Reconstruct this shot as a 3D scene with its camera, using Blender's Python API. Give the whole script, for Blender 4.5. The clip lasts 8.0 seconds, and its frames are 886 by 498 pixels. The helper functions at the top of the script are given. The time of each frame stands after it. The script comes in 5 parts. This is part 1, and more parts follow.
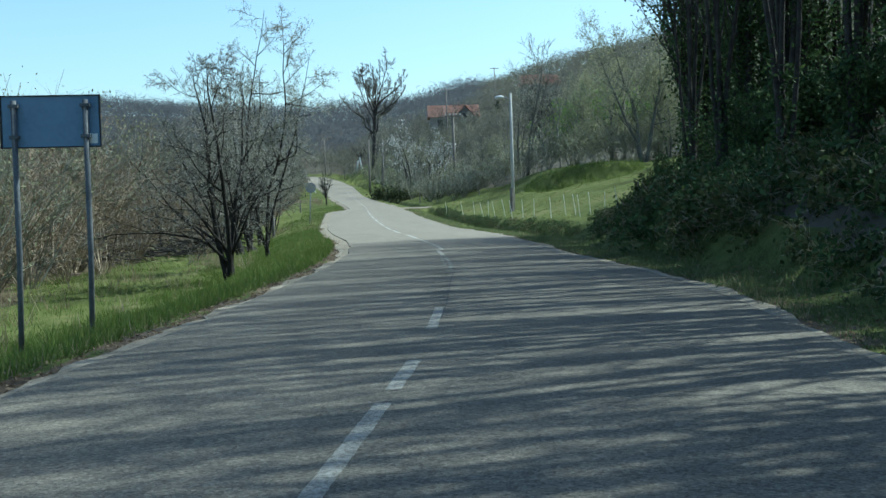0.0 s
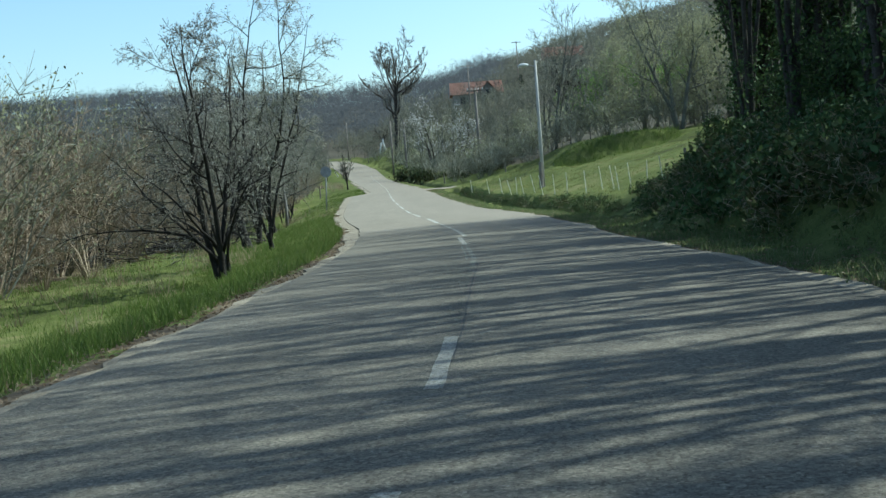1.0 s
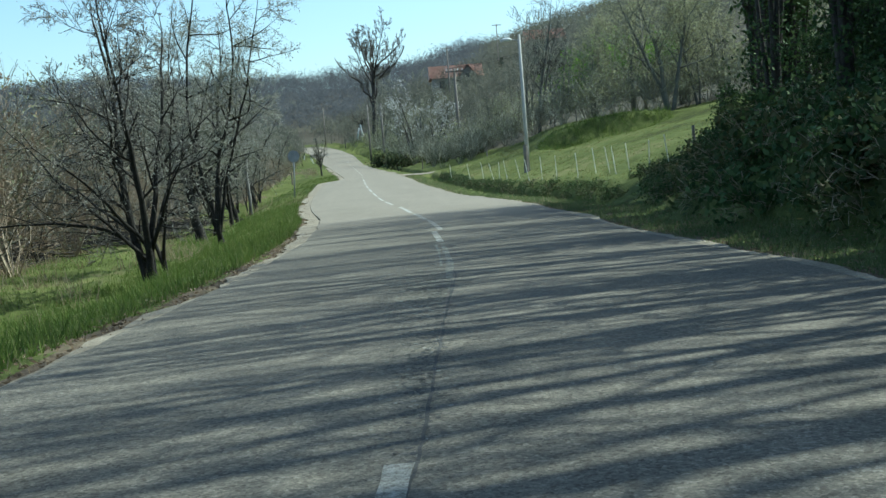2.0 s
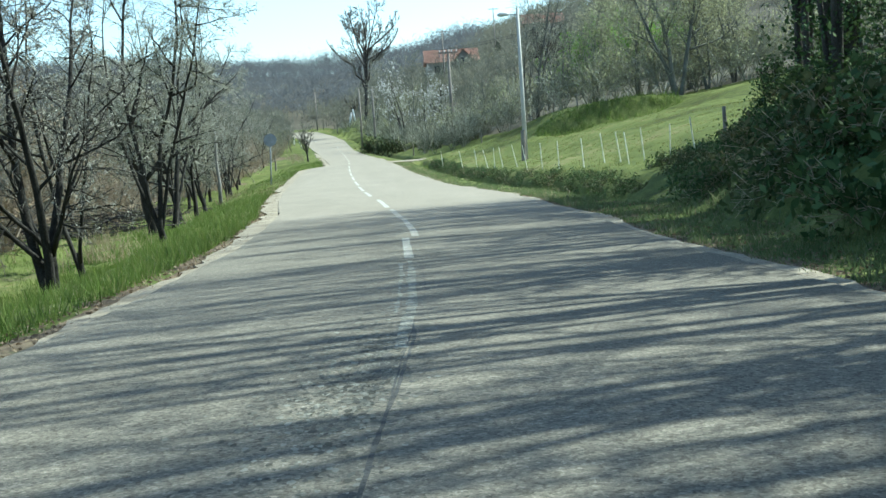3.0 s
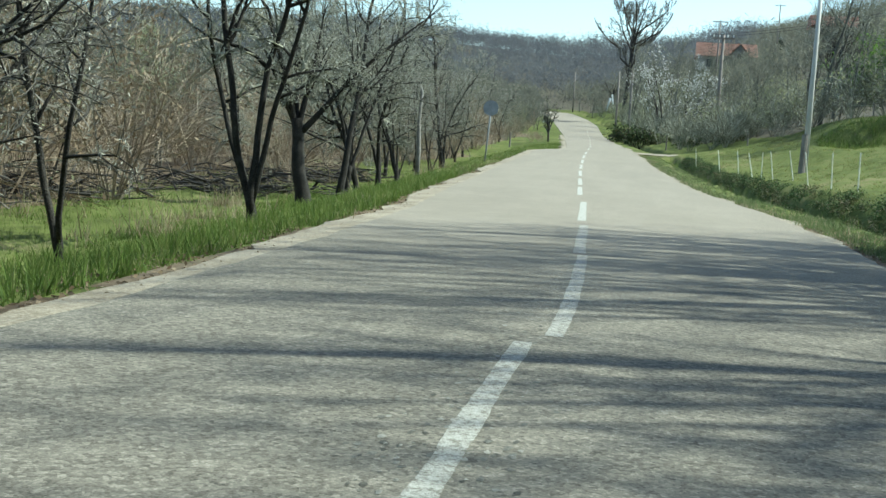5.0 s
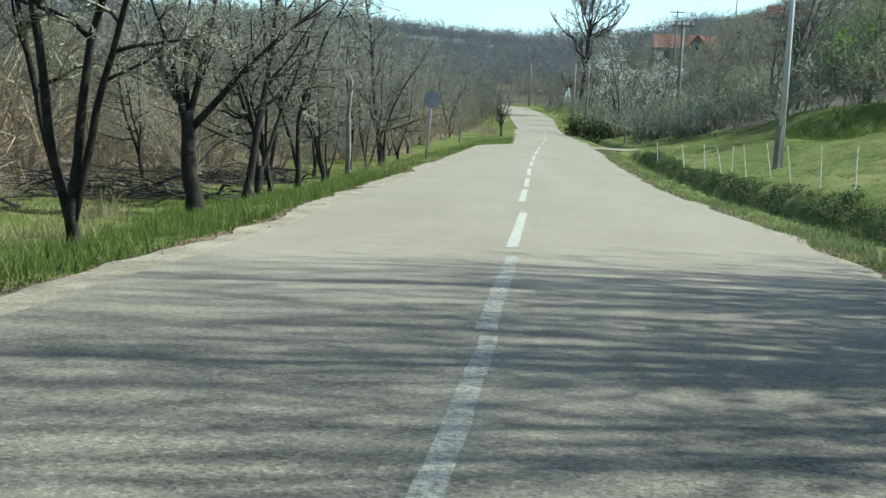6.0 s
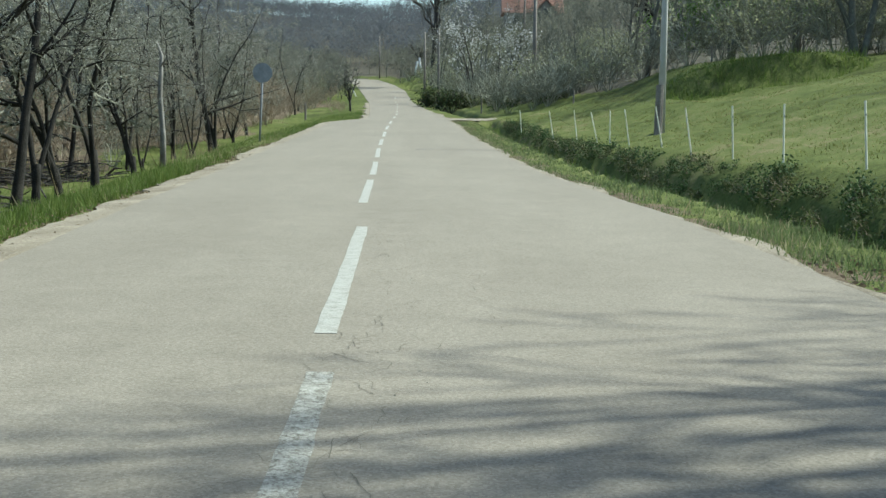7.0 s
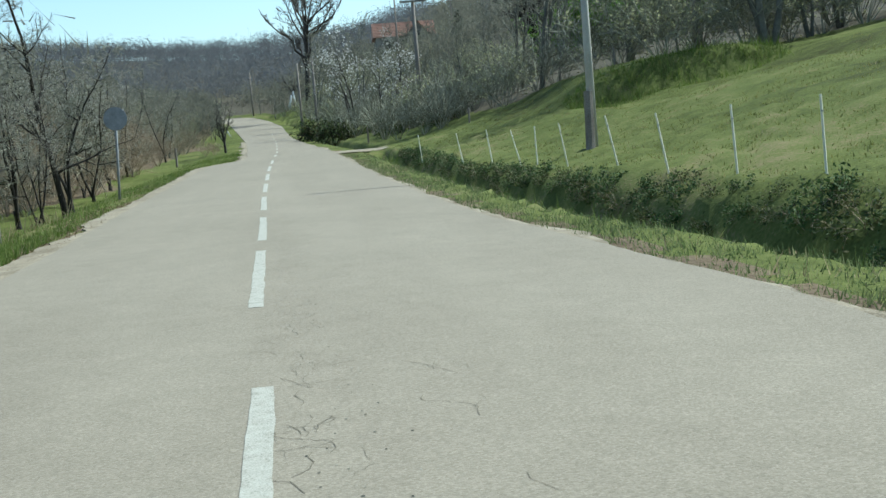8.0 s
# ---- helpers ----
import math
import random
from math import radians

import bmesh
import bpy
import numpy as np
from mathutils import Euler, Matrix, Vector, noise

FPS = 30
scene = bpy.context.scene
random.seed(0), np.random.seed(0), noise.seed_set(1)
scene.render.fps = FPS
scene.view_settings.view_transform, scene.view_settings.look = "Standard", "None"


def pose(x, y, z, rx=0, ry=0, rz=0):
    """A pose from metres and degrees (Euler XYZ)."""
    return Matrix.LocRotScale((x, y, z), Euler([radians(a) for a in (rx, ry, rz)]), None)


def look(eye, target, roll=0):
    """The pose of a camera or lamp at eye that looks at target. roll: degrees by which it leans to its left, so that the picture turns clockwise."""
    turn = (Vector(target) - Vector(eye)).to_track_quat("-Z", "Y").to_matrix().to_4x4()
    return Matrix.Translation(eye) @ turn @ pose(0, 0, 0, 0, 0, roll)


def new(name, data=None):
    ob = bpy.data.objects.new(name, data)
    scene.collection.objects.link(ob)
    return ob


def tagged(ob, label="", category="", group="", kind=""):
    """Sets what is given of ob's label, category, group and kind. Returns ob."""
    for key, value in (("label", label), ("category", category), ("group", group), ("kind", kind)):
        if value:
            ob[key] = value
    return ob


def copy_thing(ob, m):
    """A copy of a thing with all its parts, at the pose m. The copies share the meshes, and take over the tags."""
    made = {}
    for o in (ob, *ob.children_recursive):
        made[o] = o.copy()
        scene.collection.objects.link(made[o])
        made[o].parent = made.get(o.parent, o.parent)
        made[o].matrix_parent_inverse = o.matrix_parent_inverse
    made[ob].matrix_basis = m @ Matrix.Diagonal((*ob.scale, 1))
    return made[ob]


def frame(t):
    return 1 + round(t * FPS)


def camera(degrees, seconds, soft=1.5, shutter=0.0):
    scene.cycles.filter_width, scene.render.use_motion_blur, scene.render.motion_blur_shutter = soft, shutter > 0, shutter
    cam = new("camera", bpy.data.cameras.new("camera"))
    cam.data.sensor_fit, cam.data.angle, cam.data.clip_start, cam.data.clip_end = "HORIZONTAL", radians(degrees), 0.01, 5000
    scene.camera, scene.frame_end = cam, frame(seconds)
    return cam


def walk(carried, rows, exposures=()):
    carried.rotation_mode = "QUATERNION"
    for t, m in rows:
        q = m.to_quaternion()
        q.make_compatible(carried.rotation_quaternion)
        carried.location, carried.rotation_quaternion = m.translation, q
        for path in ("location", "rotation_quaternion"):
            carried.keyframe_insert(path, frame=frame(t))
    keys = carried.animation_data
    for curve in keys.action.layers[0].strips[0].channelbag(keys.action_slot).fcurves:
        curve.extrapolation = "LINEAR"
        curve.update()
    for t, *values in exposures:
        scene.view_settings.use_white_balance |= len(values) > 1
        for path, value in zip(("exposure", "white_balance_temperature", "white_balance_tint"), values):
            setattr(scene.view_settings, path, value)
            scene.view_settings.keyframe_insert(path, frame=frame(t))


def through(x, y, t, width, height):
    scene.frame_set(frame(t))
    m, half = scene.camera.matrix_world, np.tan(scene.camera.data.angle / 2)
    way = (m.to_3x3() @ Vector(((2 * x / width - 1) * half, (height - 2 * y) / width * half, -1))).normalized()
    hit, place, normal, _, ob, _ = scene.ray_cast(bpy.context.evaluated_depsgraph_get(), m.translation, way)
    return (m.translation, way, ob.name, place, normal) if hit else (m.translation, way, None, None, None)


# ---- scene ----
cam = camera(42.0, 8.0)
PATH = [
    (0, (-0.058, 1.013, 1.287), (0.029, 3.01, 1.207), -1.6),
    (0.5, (0.133, 3.738, 1.232), (0.17, 5.735, 1.137), -2.5),
    (1, (0.302, 5.607, 1.252), (0.336, 7.604, 1.14), -4.1),
    (1.5, (0.419, 7.935, 1.216), (0.453, 9.932, 1.11), -3.8),
    (2, (0.559, 10.285, 1.164), (0.625, 12.279, 1.026), -4.3),
    (2.2, (0.662, 11.388, 1.166), (0.729, 13.381, 1.02), -4.2),
    (3.3, (1.075, 16.761, 1.102), (1.159, 18.751, 0.93), -3.1),
    (3.5, (1.082, 17.728, 1.065), (1.163, 19.719, 0.887), -1.4),
    (4, (1.28, 20.368, 1.032), (1.303, 22.36, 0.859), -0.2),
    (4.2, (1.409, 21.526, 1.026), (1.222, 23.51, 0.852), 0.4),
    (5.3, (1.673, 26.557, 1.054), (1.328, 28.517, 0.86), 3.9),
    (5.5, (1.645, 27.501, 1.027), (1.322, 29.464, 0.827), 4.2),
    (6, (1.656, 30.008, 1.077), (1.383, 31.98, 0.884), 3.3),
    (6.5, (1.584, 32.764, 1.105), (1.432, 34.748, 0.906), 3.8),
    (7, (1.465, 35.376, 1.14), (1.433, 37.362, 0.91), 0.6),
    (7.5, (1.27, 37.982, 1.158), (1.452, 39.969, 1.025), -2.6),
    (8, (0.997, 40.72, 1.217), (1.157, 42.704, 1.026), -4.6),
]
EXPOSURES = [(0.0, 0.62, 5300, -10), (1.0, 0.6, 5550, -10), (1.5, 0.62, 5550, -11), (2.2, 0.75, 5550, -11), (3.3, 1.4, 5700, -12), (3.6, 1.34, 5750, -12), (4.2, 0.98, 5750, -12), (5.5, 1.08, 5850, -10), (6.0, 0.95, 5850, -10), (6.5, 1.08, 5900, -8), (7.2, 0.7, 5850, -7), (8.0, 0.7, 5700, -8)]
walk(cam, [(t, look(eye, target, roll)) for t, eye, target, roll in PATH], EXPOSURES)

# ---- world and sun ----
SUN_AZ, SUN_EL = 69.0, 48.0
world = bpy.data.worlds.new("sky")
scene.world = world
world.use_nodes = True
wn = world.node_tree.nodes
sky = wn.new("ShaderNodeTexSky")
sky.sky_type = "NISHITA"
sky.sun_disc = False
sky.sun_elevation = radians(SUN_EL)
sky.sun_rotation = radians(SUN_AZ)
sky.air_density, sky.dust_density, sky.ozone_density = 1.0, 1.3, 0.8
world.node_tree.links.new(sky.outputs[0], wn["Background"].inputs[0])
wn["Background"].inputs[1].default_value = 0.125
sun = new("sun", bpy.data.lights.new("sun", "SUN"))
sun.data.energy, sun.data.angle, sun.data.color = 4.7, radians(0.53), (1.0, 0.95, 0.87)
sun_from = Vector((math.sin(radians(SUN_AZ)) * math.cos(radians(SUN_EL)), math.cos(radians(SUN_AZ)) * math.cos(radians(SUN_EL)), math.sin(radians(SUN_EL))))
sun.matrix_world = look(sun_from * 300, (0, 0, 0))


# ---- materials ----
def surface(name, stops, scale=3.0, fine=40.0, rough=0.85, bump=0.3, mix=0.35, metal=0.0, island=0.0, coarse=0.0, per_object=0.0, tight=0.0, spec=0.25):
    """A noise-coloured surface: stops are colours from dark to light, at a broad and a fine scale."""
    m = bpy.data.materials.new(name)
    m.use_nodes = True
    nt, n = m.node_tree, m.node_tree.nodes
    bsdf = n["Principled BSDF"]
    bsdf.inputs["Roughness"].default_value = rough
    bsdf.inputs["Metallic"].default_value = metal
    bsdf.inputs["Specular IOR Level"].default_value = spec
    co = n.new("ShaderNodeTexCoord")
    a = n.new("ShaderNodeTexNoise")
    a.inputs["Scale"].default_value, a.inputs["Detail"].default_value = scale, 6
    b = n.new("ShaderNodeTexNoise")
    b.inputs["Scale"].default_value, b.inputs["Detail"].default_value = fine, 4
    for x in (a, b):
        nt.links.new(co.outputs["Object"], x.inputs["Vector"])
    mx = n.new("ShaderNodeMix")
    mx.inputs[0].default_value = mix
    nt.links.new(a.outputs["Fac"], mx.inputs[2])
    nt.links.new(b.outputs["Fac"], mx.inputs[3])
    value = mx.outputs[0]
    if coarse:
        c = n.new("ShaderNodeTexNoise")
        c.inputs["Scale"].default_value, c.inputs["Detail"].default_value = coarse, 3
        nt.links.new(co.outputs["Object"], c.inputs["Vector"])
        mc = n.new("ShaderNodeMix")
        mc.inputs[0].default_value = 0.4
        nt.links.new(value, mc.inputs[2])
        nt.links.new(c.outputs["Fac"], mc.inputs[3])
        value = mc.outputs[0]
    for amount, node, out in ((island, "ShaderNodeNewGeometry", "Random Per Island"), (per_object, "ShaderNodeObjectInfo", "Random")):
        if amount:
            g = n.new(node)
            mi = n.new("ShaderNodeMix")
            mi.inputs[0].default_value = amount
            nt.links.new(value, mi.inputs[2])
            nt.links.new(g.outputs[out], mi.inputs[3])
            value = mi.outputs[0]
    ramp = n.new("ShaderNodeValToRGB")
    el = ramp.color_ramp.elements
    lo, hi = (0.1, 0.9) if island + per_object > 0.4 else (0.32 + tight, 0.68 - tight)
    while len(el) < len(stops):
        el.new(0.5)
    for i, colour in enumerate(stops):
        el[i].position = lo + (hi - lo) * i / (len(stops) - 1)
        el[i].color = (*colour, 1)
    nt.links.new(value, ramp.inputs[0])
    nt.links.new(ramp.outputs[0], bsdf.inputs["Base Color"])
    if bump:
        bp = n.new("ShaderNodeBump")
        bp.inputs["Strength"].default_value, bp.inputs["Distance"].default_value = bump, 0.02
        nt.links.new(b.outputs["Fac"], bp.inputs["Height"])
        nt.links.new(bp.outputs[0], bsdf.inputs["Normal"])
    return m


def leafy(name, stops, through=0.35, rough=0.6):
    """Thin leaves or petals: colour by leaf, some light passing through."""
    return see_through(surface(name, stops, 0.8, 6, rough, 0, 0.4, island=0.6, spec=0.12), through)


def see_through(m, through):
    """Lets a share of the light pass through a thin surface."""
    nt, n = m.node_tree, m.node_tree.nodes
    bsdf = n["Principled BSDF"]
    tr = n.new("ShaderNodeBsdfTranslucent")
    mixer = n.new("ShaderNodeMixShader")
    mixer.inputs[0].default_value = through
    nt.links.new(bsdf.inputs["Base Color"].links[0].from_socket, tr.inputs[0])
    nt.links.new(bsdf.outputs[0], mixer.inputs[1])
    nt.links.new(tr.outputs[0], mixer.inputs[2])
    nt.links.new(mixer.outputs[0], n["Material Output"].inputs[0])
    return m


def asphalt(name, fresh, old, y0, y1):
    """Worn chip-seal: single stones of differing tone, patches and dust; older and coarser before y0, fading out unevenly to y1."""
    m = bpy.data.materials.new(name)
    m.use_nodes = True
    nt, n = m.node_tree, m.node_tree.nodes
    bsdf = n["Principled BSDF"]
    bsdf.inputs["Roughness"].default_value, bsdf.inputs["Specular IOR Level"].default_value = 0.95, 0.06
    co = n.new("ShaderNodeTexCoord")

    def field(scale, detail=3.0, stretch=None):
        node = n.new("ShaderNodeTexNoise")
        node.inputs["Scale"].default_value, node.inputs["Detail"].default_value = scale, detail
        if stretch:
            mp = n.new("ShaderNodeMapping")
            mp.inputs["Scale"].default_value = stretch
            nt.links.new(co.outputs["Object"], mp.inputs[0])
            nt.links.new(mp.outputs[0], node.inputs["Vector"])
        else:
            nt.links.new(co.outputs["Object"], node.inputs["Vector"])
        return node.outputs["Fac"]

    def stones(scale):
        node = n.new("ShaderNodeTexVoronoi")
        node.inputs["Scale"].default_value = scale
        nt.links.new(co.outputs["Object"], node.inputs["Vector"])
        grey = n.new("ShaderNodeSeparateXYZ")
        nt.links.new(node.outputs["Color"], grey.inputs[0])
        return grey.outputs[0], node.outputs["Distance"]

    def blend(a, b, k):
        node = n.new("ShaderNodeMix")
        node.inputs[0].default_value = k
        nt.links.new(a, node.inputs[2])
        nt.links.new(b, node.inputs[3])
        return node.outputs[0]

    def tones(value, stops, lo, hi):
        node = n.new("ShaderNodeValToRGB")
        el = node.color_ramp.elements
        while len(el) < len(stops):
            el.new(0.5)
        for i, colour in enumerate(stops):
            el[i].position, el[i].color = lo + (hi - lo) * i / (len(stops) - 1), (*colour, 1)
        nt.links.new(value, node.inputs[0])
        return node.outputs[0]

    small, small_d = stones(105)
    large, large_d = stones(46)
    grain = field(210, 2)
    broad = field(0.4, 5)
    tracks = field(1.1, 4, (1.0, 0.09, 1.0))
    blots = field(3.2, 5)
    wide = blend(blend(broad, tracks, 0.55), blots, 0.3)
    col_new = tones(blend(blend(small, grain, 0.4), wide, 0.5), fresh, 0.26, 0.74)
    col_old = tones(blend(blend(blend(small, large, 0.55), grain, 0.25), wide, 0.36), old, 0.2, 0.82)
    xyz = n.new("ShaderNodeSeparateXYZ")
    nt.links.new(co.outputs["Object"], xyz.inputs[0])
    wobble = n.new("ShaderNodeMath")
    wobble.operation, wobble.inputs[1].default_value = "MULTIPLY_ADD", 9.0
    nt.links.new(blend(broad, blots, 0.4), wobble.inputs[0])
    nt.links.new(xyz.outputs[1], wobble.inputs[2])
    fade = n.new("ShaderNodeMapRange")
    fade.inputs[1].default_value, fade.inputs[2].default_value = y0 + 4.5, y1 + 4.5
    fade.inputs[3].default_value, fade.inputs[4].default_value = 0.95, 0.0
    nt.links.new(wobble.outputs[0], fade.inputs[0])
    mx = n.new("ShaderNodeMix")
    mx.data_type = "RGBA"
    nt.links.new(fade.outputs[0], mx.inputs[0])
    nt.links.new(col_new, mx.inputs[6])
    nt.links.new(col_old, mx.inputs[7])
    nt.links.new(mx.outputs[2], bsdf.inputs["Base Color"])
    bp = n.new("ShaderNodeBump")
    bp.invert = True
    bp.inputs["Strength"].default_value, bp.inputs["Distance"].default_value = 0.35, 0.006
    nt.links.new(blend(small_d, large_d, 0.5), bp.inputs["Height"])
    nt.links.new(bp.outputs[0], bsdf.inputs["Normal"])
    return m


M_ASPHALT = asphalt("asphalt", [(0.145, 0.126, 0.1), (0.195, 0.171, 0.137), (0.232, 0.204, 0.164), (0.29, 0.257, 0.21)], [(0.035, 0.032, 0.027), (0.11, 0.099, 0.08), (0.175, 0.157, 0.127), (0.33, 0.3, 0.245)], 33.0, 40.0)
M_CRACK = surface("cracked_asphalt", [(0.04, 0.038, 0.035), (0.11, 0.105, 0.095)], 4, 60, 0.95, 0.6, 0.5)
M_FINECRACK = surface("fine_crack", [(0.11, 0.098, 0.079), (0.16, 0.142, 0.115)], 4, 60, 0.97, 0, 0.5, spec=0.05)
M_PATCH = surface("worn_asphalt", [(0.045, 0.043, 0.037), (0.1, 0.095, 0.08), (0.17, 0.162, 0.137), (0.31, 0.295, 0.25)], 3, 38, 0.97, 0.9, 0.55, island=0.6, spec=0.08)
M_PAINT = surface("road_paint", [(0.15, 0.138, 0.112), (0.29, 0.278, 0.243), (0.345, 0.333, 0.296), (0.375, 0.364, 0.327)], 12, 90, 0.85, 0.2, 0.6, spec=0.1)
M_WORN_PAINT = surface("worn_road_paint", [(0.11, 0.1, 0.081), (0.205, 0.19, 0.16), (0.31, 0.298, 0.26), (0.365, 0.353, 0.315)], 34, 120, 0.9, 0.3, 0.5, tight=0.04, spec=0.1)
M_FAINT_PAINT = surface("faint_road_paint", [(0.1, 0.095, 0.08), (0.145, 0.138, 0.116), (0.21, 0.2, 0.17), (0.34, 0.33, 0.29)], 12, 60, 0.95, 0.4, 0.5, tight=0.05, spec=0.08)
M_SAND = surface("sandy_gravel", [(0.11, 0.088, 0.06), (0.215, 0.18, 0.13), (0.33, 0.288, 0.22)], 1.6, 35, 0.95, 0.7, 0.5)
M_GROUND = surface("grass_ground", [(0.042, 0.044, 0.016), (0.072, 0.085, 0.024), (0.105, 0.118, 0.036), (0.165, 0.138, 0.072)], 1.3, 18, 0.95, 0.8, 0.5, coarse=0.1, tight=0.06, spec=0.05)
M_FLOOR = surface("woodland_floor", [(0.048, 0.043, 0.033), (0.072, 0.064, 0.049), (0.094, 0.083, 0.063), (0.07, 0.077, 0.042)], 0.5, 7, 0.95, 0.8, 0.5, coarse=0.04, tight=0.05, spec=0.05)
M_LITTER = surface("brown_litter", [(0.045, 0.033, 0.022), (0.09, 0.067, 0.045), (0.15, 0.115, 0.078), (0.1, 0.1, 0.05)], 0.8, 16, 0.95, 0.9, 0.5, coarse=0.1, tight=0.05, spec=0.05)
M_GRASS = leafy("grass_blades", [(0.05, 0.076, 0.016), (0.09, 0.134, 0.026), (0.13, 0.172, 0.04), (0.21, 0.208, 0.085)], 0.4)
M_PASTURE = leafy("pasture_blades", [(0.066, 0.073, 0.022), (0.112, 0.126, 0.036), (0.16, 0.163, 0.058), (0.25, 0.21, 0.112)], 0.6)
M_VERGE = leafy("verge_blades", [(0.058, 0.082, 0.031), (0.1, 0.134, 0.05), (0.145, 0.17, 0.077), (0.23, 0.205, 0.122)], 0.55)
M_DRY = leafy("dry_grass", [(0.17, 0.135, 0.075), (0.28, 0.23, 0.14), (0.4, 0.35, 0.23)], 0.55)
M_BARK = surface("dark_bark", [(0.022, 0.019, 0.016), (0.05, 0.044, 0.038), (0.1, 0.09, 0.078)], 3, 40, 0.95, 0.9, 0.5)
M_GREYBARK = surface("grey_bark", [(0.068, 0.065, 0.054), (0.125, 0.12, 0.1), (0.205, 0.197, 0.168)], 3, 40, 0.95, 0.8, 0.5)
M_ROWBARK = surface("near_black_bark", [(0.01, 0.0085, 0.007), (0.026, 0.023, 0.019), (0.06, 0.053, 0.044)], 4, 45, 0.95, 1.0, 0.5)
M_SNAG = surface("bleached_wood", [(0.11, 0.1, 0.087), (0.19, 0.176, 0.155), (0.36, 0.34, 0.31)], 3, 30, 0.9, 0.5, 0.5)
M_TWIG = surface("grey_twigs", [(0.125, 0.123, 0.088), (0.212, 0.208, 0.153), (0.31, 0.304, 0.235)], 2, 20, 0.9, 0, 0.4, island=0.4)
M_DARK_TWIG = surface("dark_twigs", [(0.075, 0.067, 0.055), (0.14, 0.127, 0.106), (0.23, 0.212, 0.18)], 2, 20, 0.9, 0, 0.4, island=0.4)
M_BROWN_TWIG = surface("brown_twigs", [(0.16, 0.122, 0.085), (0.29, 0.228, 0.16), (0.44, 0.365, 0.27)], 1.2, 12, 0.9, 0, 0.4, island=0.5, per_object=0.2)
M_BUD = leafy("young_leaves", [(0.17, 0.17, 0.095), (0.26, 0.262, 0.15), (0.37, 0.37, 0.225)], 0.55)
M_PALEBUD = leafy("pale_buds", [(0.2, 0.19, 0.14), (0.33, 0.32, 0.26), (0.5, 0.49, 0.43)], 0.35)
M_FRESH = leafy("fresh_green_leaves", [(0.09, 0.16, 0.025), (0.15, 0.26, 0.04), (0.22, 0.34, 0.06)], 0.45)
M_IVY = leafy("ivy_leaves", [(0.024, 0.046, 0.018), (0.056, 0.092, 0.032), (0.12, 0.16, 0.06)], 0.2, 0.7)
M_BRAMBLE = leafy("bramble_leaves", [(0.025, 0.042, 0.017), (0.06, 0.083, 0.03), (0.13, 0.11, 0.055)], 0.25, 0.75)
M_DRYLEAF = leafy("dry_leaves", [(0.1, 0.07, 0.042), (0.19, 0.138, 0.088), (0.3, 0.235, 0.155)], 0.3)
M_PETAL = leafy("white_blossom", [(0.55, 0.53, 0.48), (0.72, 0.7, 0.66), (0.82, 0.8, 0.77)], 0.3)
M_NEEDLE = leafy("conifer_needles", [(0.012, 0.022, 0.012), (0.025, 0.04, 0.02), (0.045, 0.06, 0.03)], 0.1)
# The far woods' bluish cast is distance haze put into the base colour.
M_HAZE_FOREST = surface("haze_tinted_woodland", [(0.108, 0.111, 0.117), (0.128, 0.131, 0.137), (0.15, 0.153, 0.159)], 0.02, 0.3, 0.95, 0, 0.5, island=0.18)
M_MIDWOOD = surface("brown_grey_woodland", [(0.1, 0.097, 0.075), (0.142, 0.138, 0.108), (0.19, 0.185, 0.148)], 0.05, 0.6, 0.95, 0, 0.5, island=0.2)
# Light passed through the twigs evens out their contrast, in place of haze.
for twiggy in (M_HAZE_FOREST, M_MIDWOOD):
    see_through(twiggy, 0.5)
M_CONCRETE = surface("pole_concrete", [(0.3, 0.285, 0.26), (0.42, 0.4, 0.37), (0.5, 0.48, 0.45)], 1.5, 40, 0.9, 0.3, 0.4)
M_POLEWOOD = surface("pole_wood", [(0.12, 0.1, 0.08), (0.2, 0.175, 0.15), (0.3, 0.27, 0.24)], 2, 30, 0.9, 0.5, 0.5)
M_GALV = surface("galvanised_steel", [(0.16, 0.17, 0.18), (0.24, 0.25, 0.26), (0.32, 0.33, 0.34)], 4, 30, 0.6, 0.1, 0.4)
M_POST = surface("dull_steel", [(0.06, 0.065, 0.07), (0.1, 0.107, 0.113), (0.15, 0.155, 0.16)], 4, 30, 0.6, 0.1, 0.4)
M_SIGNBACK = surface("sign_back", [(0.13, 0.2, 0.29), (0.17, 0.255, 0.36), (0.2, 0.29, 0.4)], 1.5, 18, 0.5, 0.05, 0.3)
M_WHITE = surface("white_paint", [(0.6, 0.59, 0.56), (0.74, 0.73, 0.7), (0.8, 0.8, 0.78)], 4, 30, 0.7, 0.1, 0.4)
M_STAKE = surface("weathered_white_stake", [(0.6, 0.58, 0.47), (0.72, 0.7, 0.58), (0.82, 0.8, 0.68)], 4, 30, 0.8, 0.1, 0.4, per_object=0.5)
M_BLACK = surface("dark_metal", [(0.015, 0.015, 0.016), (0.03, 0.03, 0.032)], 4, 30, 0.5, 0, 0.4)
M_LAMP = surface("lamp_housing", [(0.45, 0.45, 0.44), (0.6, 0.6, 0.6)], 4, 30, 0.4, 0, 0.4)
M_TILE = surface("clay_roof_tiles", [(0.34, 0.19, 0.135), (0.43, 0.255, 0.19), (0.5, 0.33, 0.26)], 0.8, 6, 0.85, 0.4, 0.5)
M_PLASTER = surface("plaster", [(0.24, 0.21, 0.17), (0.32, 0.285, 0.235), (0.4, 0.36, 0.3)], 0.6, 9, 0.9, 0.2, 0.4)
M_GLASS = surface("window_glass", [(0.02, 0.022, 0.025), (0.04, 0.045, 0.05)], 1, 5, 0.1, 0, 0.3)


